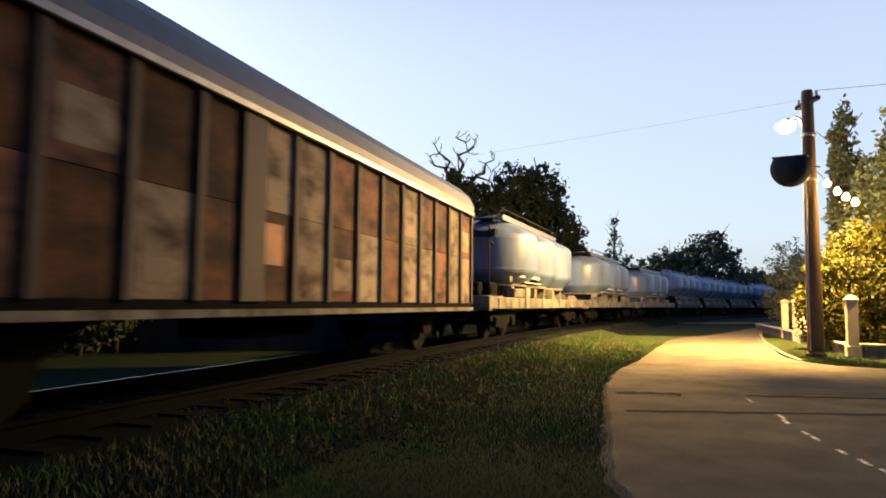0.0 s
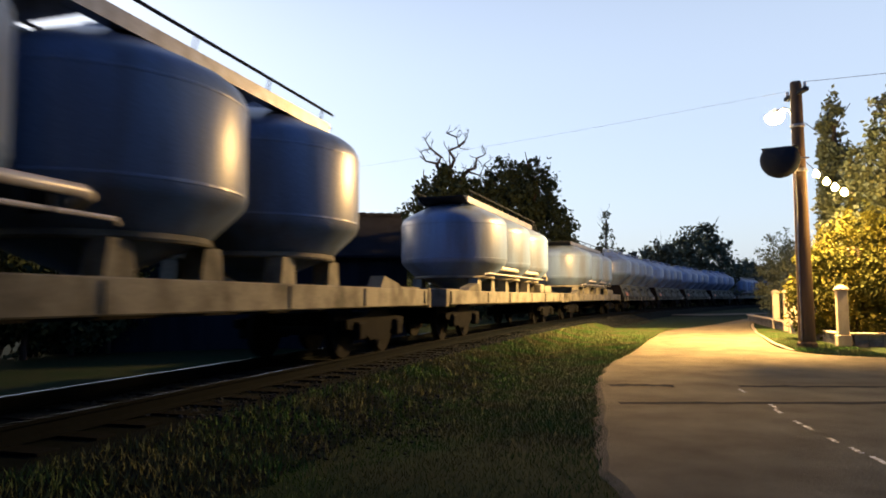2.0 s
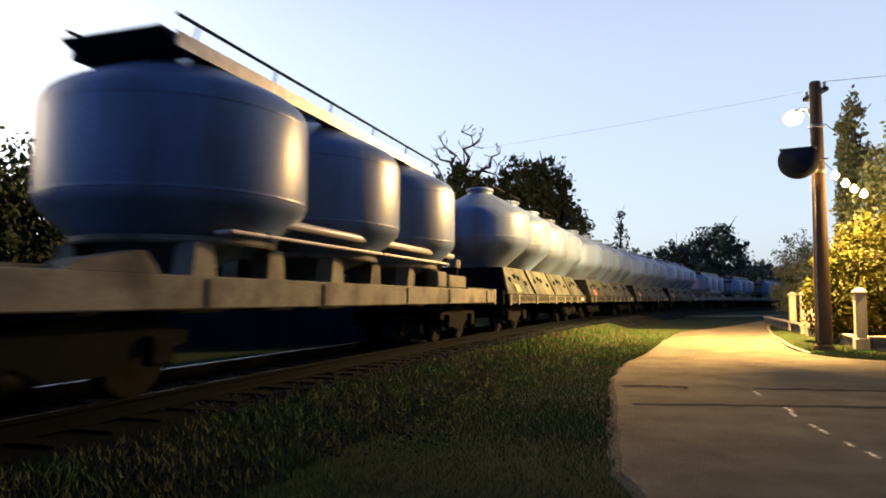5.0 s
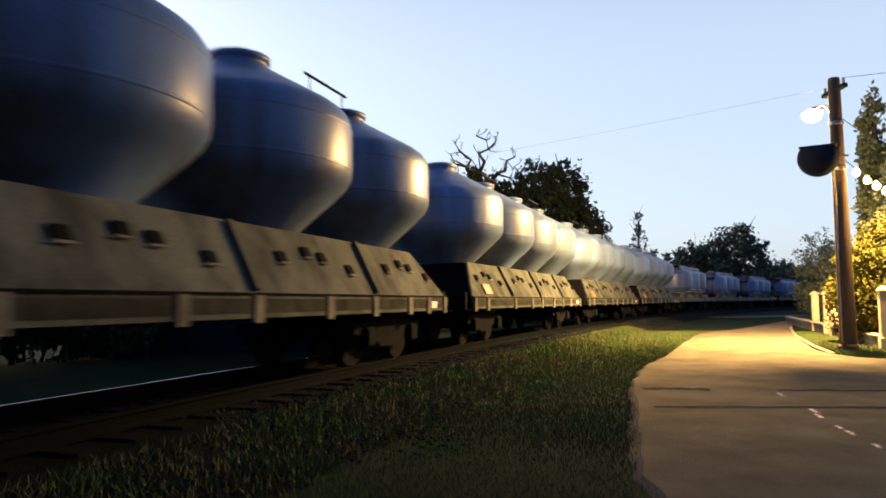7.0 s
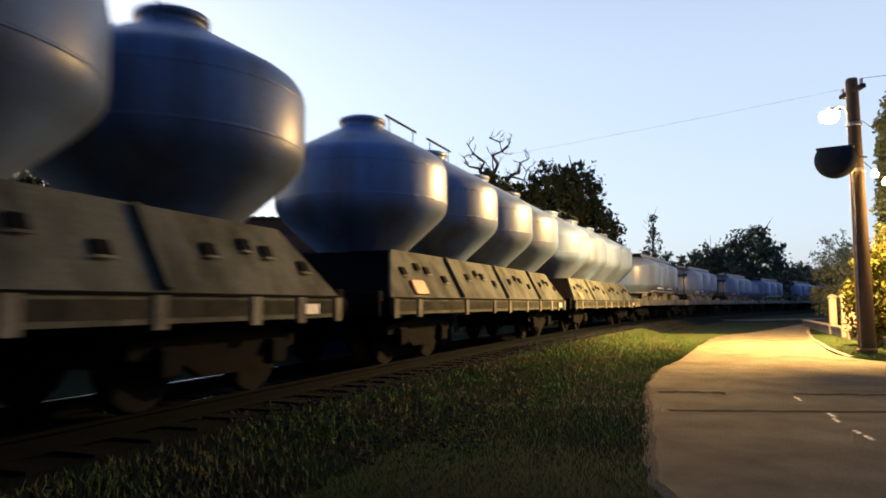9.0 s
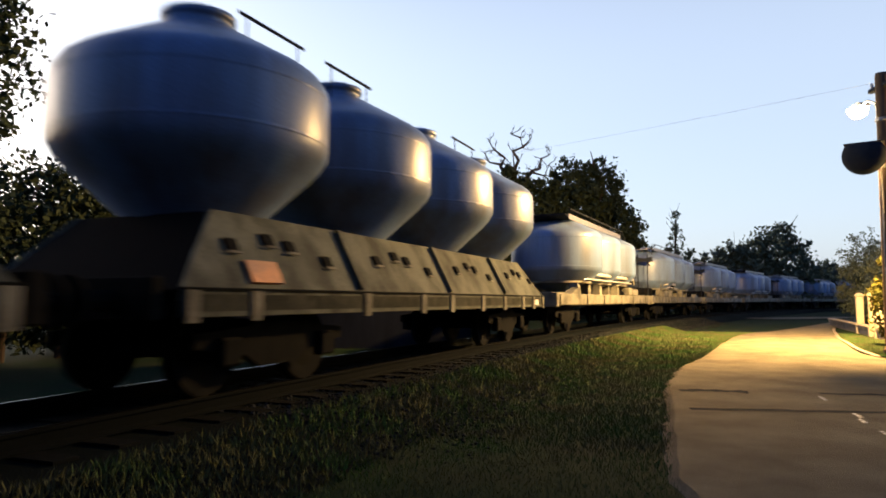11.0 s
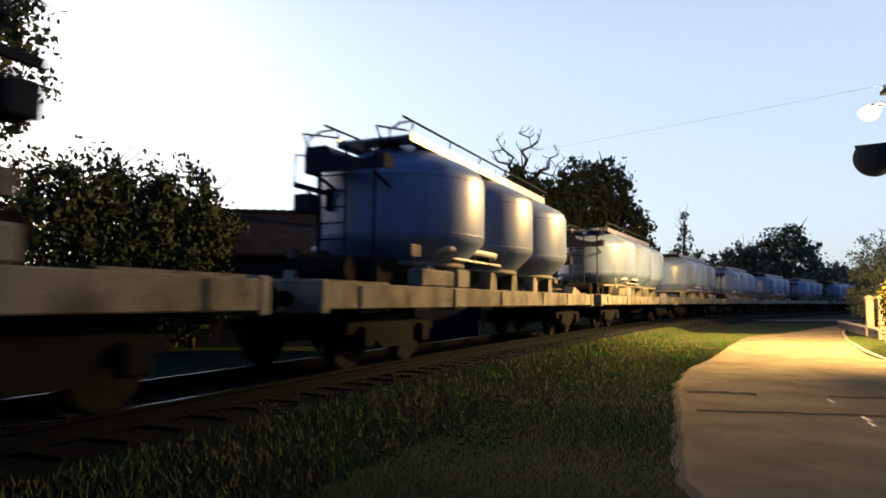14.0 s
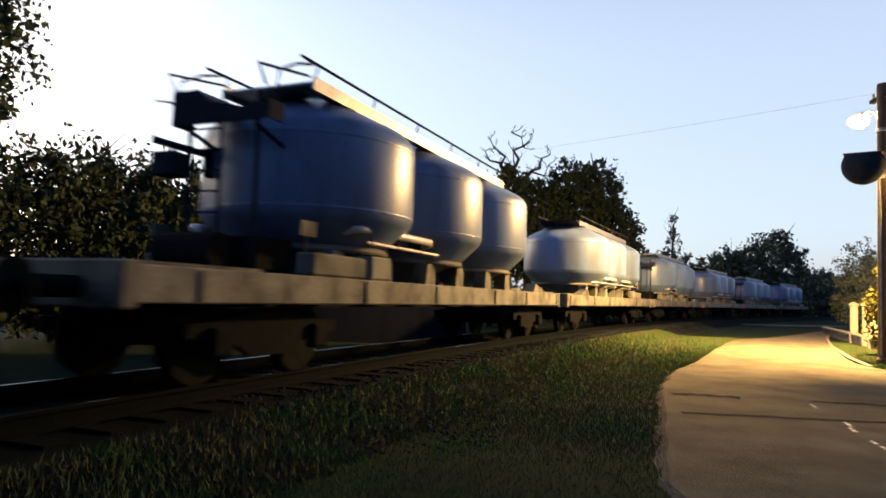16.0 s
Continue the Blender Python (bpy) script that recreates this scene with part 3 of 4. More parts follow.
def four_silo_wagon():
    """Powder wagon with four barrel silos sunk in a sloped skirt. Origin at the middle of the frame."""
    w = thing("barrel_wagon", pose(0, 0, 0), "grey four-silo wagon with a sloped pale skirt, rolling", "wagon", "wagons of the train")
    H = 6.3
    X = [-4.68 + 3.12 * i for i in range(4)]
    part("underframe", boxm(-6.45, 6.45, -1.2, 1.2, 0.84, 1.0), IRON, w)
    for x in (-6.5, 6.5):
        part("headstock", boxm(x - 0.08, x + 0.08, -1.35, 1.35, 0.82, 1.22, bevel=0.02), IRON, w)
        buffers(w, x + (0.08 if x > 0 else -0.08), 1 if x > 0 else -1)
    bogie_parts(w, -4.4)
    bogie_parts(w, 4.4)
    for sg in (-1, 1):
        # lower band, fold and sloped upper plates, one plate per silo bay
        part("sill_band", boxm(-H, H, sg * 1.42 - 0.03, sg * 1.42 + 0.03, 0.85, 1.1), SKIRT, w, "pale sill band")
        part("fold_rail", boxm(-H, H, sg * 1.43 - 0.045, sg * 1.43 + 0.045, 1.1, 1.125), IRON, w)
        for i, x in enumerate(X):
            x0, x1 = x - 1.555, x + 1.555
            t0 = x0 if i else x0 + 0.75
            t1 = x1 if i < 3 else x1 - 0.75
            if i == 0:
                x0 = -H
            if i == 3:
                x1 = H
            a, b = (sg * 1.42, 1.125), (sg * 1.0, 1.95)
            bm = bmesh.new()
            q = [bm.verts.new(p) for p in ((x0 + 0.01, a[0], a[1]), (x1 - 0.01, a[0], a[1]), (t1 - 0.01, b[0], b[1]), (t0 + 0.01, b[0], b[1]))]
            r = [bm.verts.new((v.co.x, v.co.y - sg * 0.05, v.co.z - 0.02)) for v in q]
            bm.faces.new(q)
            bm.faces.new(r[::-1])
            for k in range(4):
                bm.faces.new((q[k], r[k], r[(k + 1) % 4], q[(k + 1) % 4]))
            plate = part("skirt_plate", bm, SKIRT, w, "pale dusty sloped skirt plate")
            lean = math.atan2(0.42, 0.825)
            for dx, dz in ((-0.75, 0.45), (-0.1, 0.55), (0.28, 0.5), (0.98, 0.36)):
                z = 1.125 + dz
                y = sg * (1.42 - 0.42 * dz / 0.825 + 0.02)
                m = Matrix.Translation((x + dx, y, z)) @ Matrix.Rotation(sg * lean, 4, 'X')
                bm = bmesh.new()
                add_box(bm, -0.09, 0.09, -0.02, 0.02, -0.07, 0.07, m=m)
                cover = part("inspection_cover", bm, IRON, plate)
                bm = bmesh.new()
                add_box(bm, -0.1, 0.1, -0.035, -0.02, -0.115, -0.085, m=m) if sg < 0 else add_box(bm, -0.1, 0.1, 0.02, 0.035, -0.115, -0.085, m=m)
                part("latch", bm, FRAME, cover)
            if i < 3:
                bm = bmesh.new()
                m = Matrix.Translation((x1, sg * 1.23, 1.54)) @ Matrix.Rotation(sg * lean, 4, 'X')
                add_box(bm, -0.035, 0.035, -0.05, 0.05, -0.44, 0.44, m=m)
                part("rib", bm, SKIRT, w)
        posts = (-6.2, -5.3, -3.0, -1.2, 0.0, 1.6, 3.0, 4.4, 5.3, 6.2)
        for x in posts:
            part("post", boxm(x - 0.08, x + 0.08, sg * 1.46 - 0.02, sg * 1.46 + 0.02, 0.8, 1.1), FRAME, w)
        # nothing is sunk here: flat dark strips paint the shade between the posts
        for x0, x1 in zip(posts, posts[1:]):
            part("shade_strip", boxm(x0 + 0.12, x1 - 0.12, sg * 1.452 - 0.003, sg * 1.452 + 0.003, 0.9, 1.06), SILL_SHADE, w, "flat dark strip painted as shade on the sill band")
        m = Matrix.Translation((-4.9, sg * 1.36, 1.3)) @ Matrix.Rotation(sg * math.atan2(0.42, 0.825), 4, 'X')
        bm = bmesh.new()
        add_box(bm, -0.42, 0.08, -0.02, 0.02, -0.13, 0.13, m=m)
        part("warning_plate", bm, ORANGE, w, "worn orange plate")
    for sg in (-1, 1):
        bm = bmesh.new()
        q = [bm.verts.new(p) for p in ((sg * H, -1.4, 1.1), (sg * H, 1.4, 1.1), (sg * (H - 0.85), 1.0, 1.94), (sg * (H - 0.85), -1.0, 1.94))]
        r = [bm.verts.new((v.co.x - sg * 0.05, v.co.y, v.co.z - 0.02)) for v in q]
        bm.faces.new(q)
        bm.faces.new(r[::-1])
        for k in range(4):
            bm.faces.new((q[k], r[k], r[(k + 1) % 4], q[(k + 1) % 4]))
        part("end_plate", bm, END_BLACK, w, "near-black sloped end plate")
    part("skirt_deck", boxm(-H + 0.9, H - 0.9, -0.98, 0.98, 1.9, 1.94), SKIRT, w)
    prof = [(0.7, 1.75), (0.8, 1.95), (1.4, 2.5), (1.53, 2.64), (1.59, 2.76), (1.6, 2.9), (1.6, 3.44), (1.575, 3.57), (1.5, 3.68), (1.38, 3.77), (0.46, 4.29), (0.41, 4.31), (0.405, 4.4), (0.44, 4.41), (0.44, 4.48), (0.34, 4.52), (0.02, 4.54)]
    for i, x in enumerate(X):
        s = part("silo", lathe(prof, 40, (x, 0, 0)), SILO_B, w, "grey barrel-shaped silo with a pointed top", smooth=True)
        part("vent_pipe", tube([(x + 0.75, -0.25, 3.9), (x + 0.75, -0.25, 4.25)], 0.05, 8), DARKMETAL, s)
        bm = bmesh.new()
        for r, z in ((1.598, 2.86), (1.598, 3.44)):
            add_lathe(bm, [(r, z - 0.02), (r + 0.005, z - 0.01), (r + 0.005, z + 0.01), (r, z + 0.02)], 40, (x, 0, 0), cap=False)
        part("weld_band", bm, SILO_B, s)
    for x0, x1 in ((-4.3, -2.9), (-2.3, -0.9), (2.85, 4.25)):
        rl = part("roof_handrail", tube([(x0, -0.3, 4.66), (x1, -0.3, 4.66)], 0.024, 6), DARKMETAL, w, "thin dark roof handrail")
        for x in (x0 + 0.15, x1 - 0.15):
            part("rail_post", tube([(x, -0.3, 3.95), (x, -0.3, 4.66)], 0.011, 5), DARKMETAL, rl)
    for sg in (-1, 1):
        part("reflector_plate", boxm(5.35, 5.65, sg * 1.49 - 0.008, sg * 1.49 + 0.008, 0.9, 1.02), WHITE, w, "pale reflector plate")
    return w


def van():
    """Covered van with ribbed, patched sides and an arched roof. Origin at the middle."""
    w = thing("covered_van", pose(0, 0, 0), "brown covered van with patched dirty panels and grey roof", "wagon", "wagons of the train")
    H = 7.1
    part("underframe", boxm(-H, H, -1.25, 1.25, 0.88, 1.0), IRON, w)
    part("body_core", boxm(-H + 0.02, H - 0.02, -1.36, 1.36, 0.99, 3.28), VANRIB, w)
    arch = [(-1.47, 3.26), (-1.47, 3.4), (-1.36, 3.66), (-1.1, 3.9), (-0.7, 4.07), (-0.25, 4.15), (0.25, 4.15), (0.7, 4.07), (1.1, 3.9), (1.36, 3.66), (1.47, 3.4), (1.47, 3.26)]
    part("roof", prism(arch, "x", -H - 0.06, H + 0.06), VANROOF, w, "blue-grey arched sheet roof")
    for sg in (-1, 1):
        part("eaves_rail", boxm(-H, H, sg * 1.47 - 0.03, sg * 1.47 + 0.03, 3.17, 3.26, bevel=0.01), GALV, w, "pale eaves rail")
        part("sill", boxm(-H, H, sg * 1.44 - 0.04, sg * 1.44 + 0.04, 0.84, 0.92), FRAME, w, "pale lower sill")
        part("sill_gap", boxm(-H, H, sg * 1.38 - 0.02, sg * 1.38 + 0.02, 0.92, 1.02), IRON, w)
        n = 15
        for i in range(n + 1):
            x = -H + 2 * H * i / n
            wd = 0.24 if i == 5 else 0.06
            part("rib", boxm(x - wd, x + wd, sg * 1.4 - 0.045, sg * 1.4 + 0.045, 1.0, 3.17, bevel=0.012), VANRIB, w)
        upper = "BBPBBGGPPPGPBGP"
        lower = "BPBGBOGBGPGGPGG"
        paint = {"B": VAN_BROWN, "P": VAN_PINK, "G": VAN_GREY, "O": VAN_ORANGE}
        for i in range(n):
            x0, x1 = -H + 2 * H * i / n + 0.06, -H + 2 * H * (i + 1) / n - 0.06
            if i == 5:
                x0 += 0.19
            if i == 4:
                x1 -= 0.19
            for z0, z1, row in ((1.02, 2.09, lower), (2.1, 3.16, upper)):
                c = row[i]
                part("panel", boxm(x0, x1, sg * 1.37 - 0.02, sg * 1.37 + 0.02, z0, z1), paint[c if c != "O" else "B"], w, {"P": "faded reddish panel", "G": "pale grey patched panel"}.get(c, ""))
                if c == "O":
                    part("mark", boxm(x0 + 0.05, x1 - 0.2, sg * 1.394 - 0.003, sg * 1.394 + 0.003, 1.45, 1.95), VAN_ORANGE, w, "orange paint mark")
                elif (i * 7 + (3 if row is upper else 0)) % 4 == 1:
                    part("mark", boxm(x0 + 0.12, x1 - 0.1, sg * 1.394 - 0.003, sg * 1.394 + 0.003, z0 + 0.15, z0 + 0.62), VAN_GREY, w, "pale repair patch")
    for x in (-H, H):
        part("end_wall", boxm(x - 0.03, x + 0.03, -1.4, 1.4, 0.95, 3.3), VAN_BROWN, w)
        part("headstock", boxm(x - 0.06, x + 0.06, -1.35, 1.35, 0.8, 1.2, bevel=0.02), IRON, w)
        buffers(w, x + (0.06 if x > 0 else -0.06), 1 if x > 0 else -1)
    for x in (-5.0, 5.0):
        for sg in (-1, 1):
            part("axle_guard", prism([(x - 0.55, 0.9), (x + 0.55, 0.9), (x + 0.2, 0.35), (x - 0.2, 0.35)], "y", sg * 0.98 - 0.03, sg * 0.98 + 0.03), IRON, w)
            part("leaf_spring", tube([(x - 0.75, sg * 1.05, 0.84), (x - 0.4, sg * 1.05, 0.72), (x, sg * 1.05, 0.67), (x + 0.4, sg * 1.05, 0.72), (x + 0.75, sg * 1.05, 0.84)], 0.05, 6), IRON, w)
        wheelset(w, x)
    part("brake_gear", boxm(-1.2, 0.8, -0.5, 0.5, 0.5, 0.85), IRON, w)
    return w


# the train: (kind, train coordinate of the frame's middle, turned end for end)
S3 = 3.05
TRAIN = [("van", 9.2, False), ("s3", 23.04 + S3, False), ("s3", 39.85 + S3, True), ("s3", 56.65 + S3, True),
         ("s4", 70.46 + 4.56, False), ("s4", 84.9 + 4.56, False), ("s4", 99.2 + 4.56, False), ("s4", 113.42 + 4.56, False),
         ("s3", 130.88 + S3, True), ("s3", 147.68 + S3, False), ("s3", 164.6 + S3, False), ("s3", 181.3 + S3, True),
         ("s3", 198.1 + S3, False), ("s3", 214.9 + S3, True), ("s3", 231.7 + S3, False), ("s3", 248.5 + S3, True)]
MAKERS = {"van": van, "s3": three_silo_wagon, "s4": four_silo_wagon}
WAGONS, PROTO = [], {}
for kind, q, flip in TRAIN:
    if kind not in PROTO:
        PROTO[kind] = ob = MAKERS[kind]()
    else:
        ob = copy_thing(PROTO[kind], pose(0, 0, 0))
    if kind == "s3" and flip:
        ob["label"] = "grey three-silo powder wagon, its ladder platform at the trailing end"
    elif kind == "s3":
        ob["label"] = "grey three-silo powder wagon, its ladder platform at the leading end"
    WAGONS.append((ob, q, flip))


# ---- street pole, lamp, mirror, cables ----
PX, PY = 11.26, 20.45


def street_pole():
    p = thing("utility_pole", pose(PX, PY, 0), "stout tapered brown timber utility pole beside the lane", "pole")
    part("shaft", lathe([(0.24, -0.2), (0.235, 0.3), (0.19, 5.0), (0.165, 8.1), (0.15, 8.2)], 12), TIMBER, p, smooth=True)
    part("base_collar", lathe([(0.285, -0.1), (0.28, 0.1), (0.24, 0.16)], 12), TIMBER, p)
    part("crossarm", boxm(-0.08, 0.08, -0.6, 0.6, 7.75, 7.87, bevel=0.01), DARKMETAL, p)
    for y in (-0.5, 0.0, 0.5):
        part("insulator", lathe([(0.03, 7.87), (0.06, 7.92), (0.04, 7.96), (0.06, 8.0), (0.03, 8.05)], 10, (0, y, 0)), WHITE, p)
    part("conduit", tube([(-0.225, -0.12, 0.2), (-0.19, -0.12, 4.6), (-0.19, -0.1, 6.2)], 0.025, 6), GALV, p)
    part("clamp_band", lathe([(0.215, 5.35), (0.225, 5.36), (0.225, 5.44), (0.215, 5.45)], 12), GALV, p)
    part("clamp_band", lathe([(0.2, 6.75), (0.21, 6.76), (0.21, 6.84), (0.2, 6.85)], 12), GALV, p)
    return p


street_pole()


def street_lamp():
    p = thing("street_lamp", pose(PX, PY, 0), "glowing warm street lamp on a curved steel arm", "street lamp")
    part("arm", tube([(0.0, 0.16, 7.0), (0.05, 0.5, 7.45), (0.13, 1.0, 7.66), (0.19, 1.45, 7.68)], 0.035, 8), GALV, p)
    bm = prism([(1.4, 7.63), (1.4, 7.73), (1.55, 7.78), (2.05, 7.72), (2.1, 7.63)], "x", 0.08, 0.4)
    part("housing", bm, GALV, p, "grey lamp housing")
    part("lens", lathe([(0.02, 7.34), (0.14, 7.37), (0.24, 7.45), (0.29, 7.56), (0.28, 7.628)], 20, (0.24, 1.83, 0)), LAMPGLOW, p, "glowing lamp bowl", smooth=True)
    l = new("street_lamp_light", bpy.data.lights.new("street_lamp_light", 'SPOT'))
    l.data.energy, l.data.color, l.data.shadow_soft_size = 16000, (1.0, 0.60, 0.22), 0.5
    l.data.spot_size, l.data.spot_blend = radians(170), 0.4
    l.matrix_world = look((PX + 0.24, PY + 1.83, 7.3), (PX - 5.0, PY + 5.4, 0))


street_lamp()


def traffic_mirror():
    p = thing("traffic_mirror", pose(PX - 0.72, PY - 0.25, 5.68, 0, 0, -30), "round convex traffic mirror with a flat visor", "mirror")
    n, sh = 28, bmesh.new()
    add_lathe(sh, [(0.5, 0.0), (0.56, 0.02), (0.56, 0.07), (0.4, 0.2), (0.02, 0.27)], n)
    bmesh.ops.transform(sh, matrix=Matrix.Rotation(radians(90), 4, 'X'), verts=sh.verts)
    for v in sh.verts:
        v.co.z = min(v.co.z, 0.36)
    part("back_shell", sh, DARKMETAL, p, "dull grey back shell", smooth=True)
    gl = bmesh.new()
    add_lathe(gl, [(0.5, 0.0), (0.3, 0.03), (0.02, 0.04)], n)
    bmesh.ops.transform(gl, matrix=Matrix.Translation((0, 0.002, 0)) @ Matrix.Rotation(radians(-90), 4, 'X'), verts=gl.verts)
    for v in gl.verts:
        v.co.z = min(v.co.z, 0.36)
    part("glass", gl, MIRROR, p, "convex mirror glass", smooth=True)
    part("visor", boxm(-0.5, 0.5, -0.12, 0.34, 0.364, 0.39, bevel=0.01), DARKMETAL, p)
    part("bracket", tube([(0.3, -0.15, 0.05), (0.55, 0.0, 0.02), (0.78, 0.05, 0.0)], 0.03, 8), GALV, p)


traffic_mirror()


def cable(a, b, sag, label, r=0.012):
    pts = []
    for i in range(25):
        t = i / 24
        pts.append(Vector(a).lerp(Vector(b), t) - Vector((0, 0, sag * 4 * t * (1 - t))))
    ob = finish(tube(pts, r, 5), "overhead_cable", CABLE)
    tagged(ob, label, "cable", "overhead cables")


cable((PX, PY - 0.5, 8.05), (PX + 18, PY - 6, 9.6), 0.35, "thin black overhead cable from the pole", 0.008)
cable((PX, PY + 0.5, 8.05), (-60, 110, 22), 2.2, "thin black overhead cable over the track", 0.004)


def festoon():
    p = thing("bulb_string", pose(0, 0, 0), "string of four glowing bulbs hung from the pole", "lights")
    a, b = Vector((PX + 0.2, PY + 0.1, 5.75)), Vector((12.62, 19.95, 4.6))
    pts = [a.lerp(b, i / 12) - Vector((0, 0, 0.12 * 4 * (i / 12) * (1 - i / 12))) for i in range(13)]
    part("wire", tube(pts, 0.012, 5), CABLE, p)
    for t in (0.25, 0.45, 0.62, 0.8):
        c = a.lerp(b, t) - Vector((0, 0, 0.12 * 4 * t * (1 - t) + 0.09))
        part("bulb", lathe([(0.03, 0.12), (0.05, 0.08), (0.1, 0.0), (0.08, -0.08), (0.01, -0.115)], 12, c), BULBGLOW, p, "glowing bulb", smooth=True)
    l = new("bulb_string_light", bpy.data.lights.new("bulb_string_light", 'POINT'))
    l.data.energy, l.data.color, l.data.shadow_soft_size = 430, (1.0, 0.6, 0.18), 0.12
    l.location = (13.0, 19.65, 4.45)


festoon()


# ---- boundary fence: pillars on a low wall ----
PILLARS = [(12.45, 20.58), (13.8, 24.2), (15.2, 28.6), (15.8, 30.2), (16.9, 33.4)]


def fence():
    proto = thing("gate_pillar", pose(0, 0, 0), "pale rendered fence pillar with a rounded cap", "pillar", "pillars of the fence")
    part("shaft", boxm(-0.15, 0.15, -0.15, 0.15, -0.1, 1.68, bevel=0.02), PILLAR, proto)
    part("plinth", boxm(-0.19, 0.19, -0.19, 0.19, -0.1, 0.34, bevel=0.02), PILLAR, proto)
    bm = bmesh.new()
    add_lathe(bm, [(0.17, 1.68), (0.21, 1.69), (0.215, 1.74), (0.15, 1.81), (0.06, 1.86), (0.02, 1.87)], 16)
    part("cap", bm, PILLAR, proto, "rounded pale cap")
    first = True
    for i, (x, y) in enumerate(PILLARS):
        m = pose(x, y, 0, 0, 0, -19)
        if first:
            proto.matrix_world, first = m, False
        else:
            copy_thing(proto, m)
    spans = [((12.45, 20.58), (13.7, 24.2)), ((13.7, 24.2), (15.2, 28.6)), ((15.8, 30.2), (16.9, 33.4)), ((12.45, 20.58), (18.5, 20.3)), ((16.9, 33.4), (20.5, 44.0))]
    for a, b in spans:
        a, b = Vector(a), Vector(b)
        d = b - a
        w = thing("low_wall", pose(a.x, a.y, 0, 0, 0, math.degrees(math.atan2(d.y, d.x))), "low stone boundary wall with pale coping between pillars", "wall", "low walls of the fence")
        L = d.length
        n = max(3, int(L / 0.45))
        random.seed(3)
        for row in range(2):
            for k in range(n):
                x0, x1 = 0.26 + (L - 0.52) * k / n, 0.26 + (L - 0.52) * (k + 1) / n
                j = random.uniform(-0.012, 0.012)
                part("stone", boxm(x0 + 0.008, x1 - 0.008, -0.13 + j, 0.13 + j, -0.1 if row == 0 else 0.165, 0.155 if row == 0 else 0.33, bevel=0.012), WALLSTONE, w)
        part("mortar", boxm(0.26, L - 0.26, -0.11, 0.11, -0.1, 0.325), PLASTER, w)
        part("coping", boxm(0.24, L - 0.24, -0.19, 0.19, 0.332, 0.4, bevel=0.015), PILLAR, w, "pale coping")


fence()


def kerb():
    """Pale kerb stones along the grass island by the pole."""
    k = thing("kerb", pose(0, 0, 0), "row of pale concrete kerb stones along the grass island", "kerb", kind="structure")
    line = smooth_line([(9.75, 18.7), (10.7, 21.6), (11.8, 24.4), (13.2, 28.0), (14.75, 31.5), (16.3, 35), (18, 38.5)], 12)
    proto, last = None, None
    for p in line:
        if last is not None and (p - last).length < 0.78:
            continue
        if last is not None:
            d, c = p - last, (p + last) / 2
            if proto is None:
                proto = part("kerb_stone", boxm(-0.38, 0.38, -0.07, 0.07, -0.15, 0.05, bevel=0.015), WALLSTONE, k)
                o = proto
            else:
                o = new("kerb_stone", proto.data)
                o.parent = k
            o.matrix_local = pose(c.x + 0.12, c.y, 0, 0, 0, math.degrees(math.atan2(d.y, d.x)))
        last = p


kerb()


def plaque():
    """Small round plaque on a stake before the hedge; its writing is two plain bars."""
    p = thing("house_plaque", pose(13.55, 21.65, 0, 0, 0, -32), "small round weathered plaque on a stake by the hedge", "sign")
    part("stake", boxm(-0.02, 0.02, 0.02, 0.06, -0.1, 2.9), BARK, p)
    bm = lathe([(0.21, -0.012), (0.22, 0.0), (0.21, 0.012)], 24)
    bmesh.ops.transform(bm, matrix=Matrix.Translation((0, 0, 2.92)) @ Matrix.Rotation(radians(90), 4, 'X'), verts=bm.verts)
    d = part("disc", bm, WALLSTONE, p, "weathered round disc")
    for x in (-0.06, 0.06):
        part("bar", boxm(x - 0.025, x + 0.025, -0.02, -0.014, 2.83, 3.01), DARKMETAL, d)


plaque()


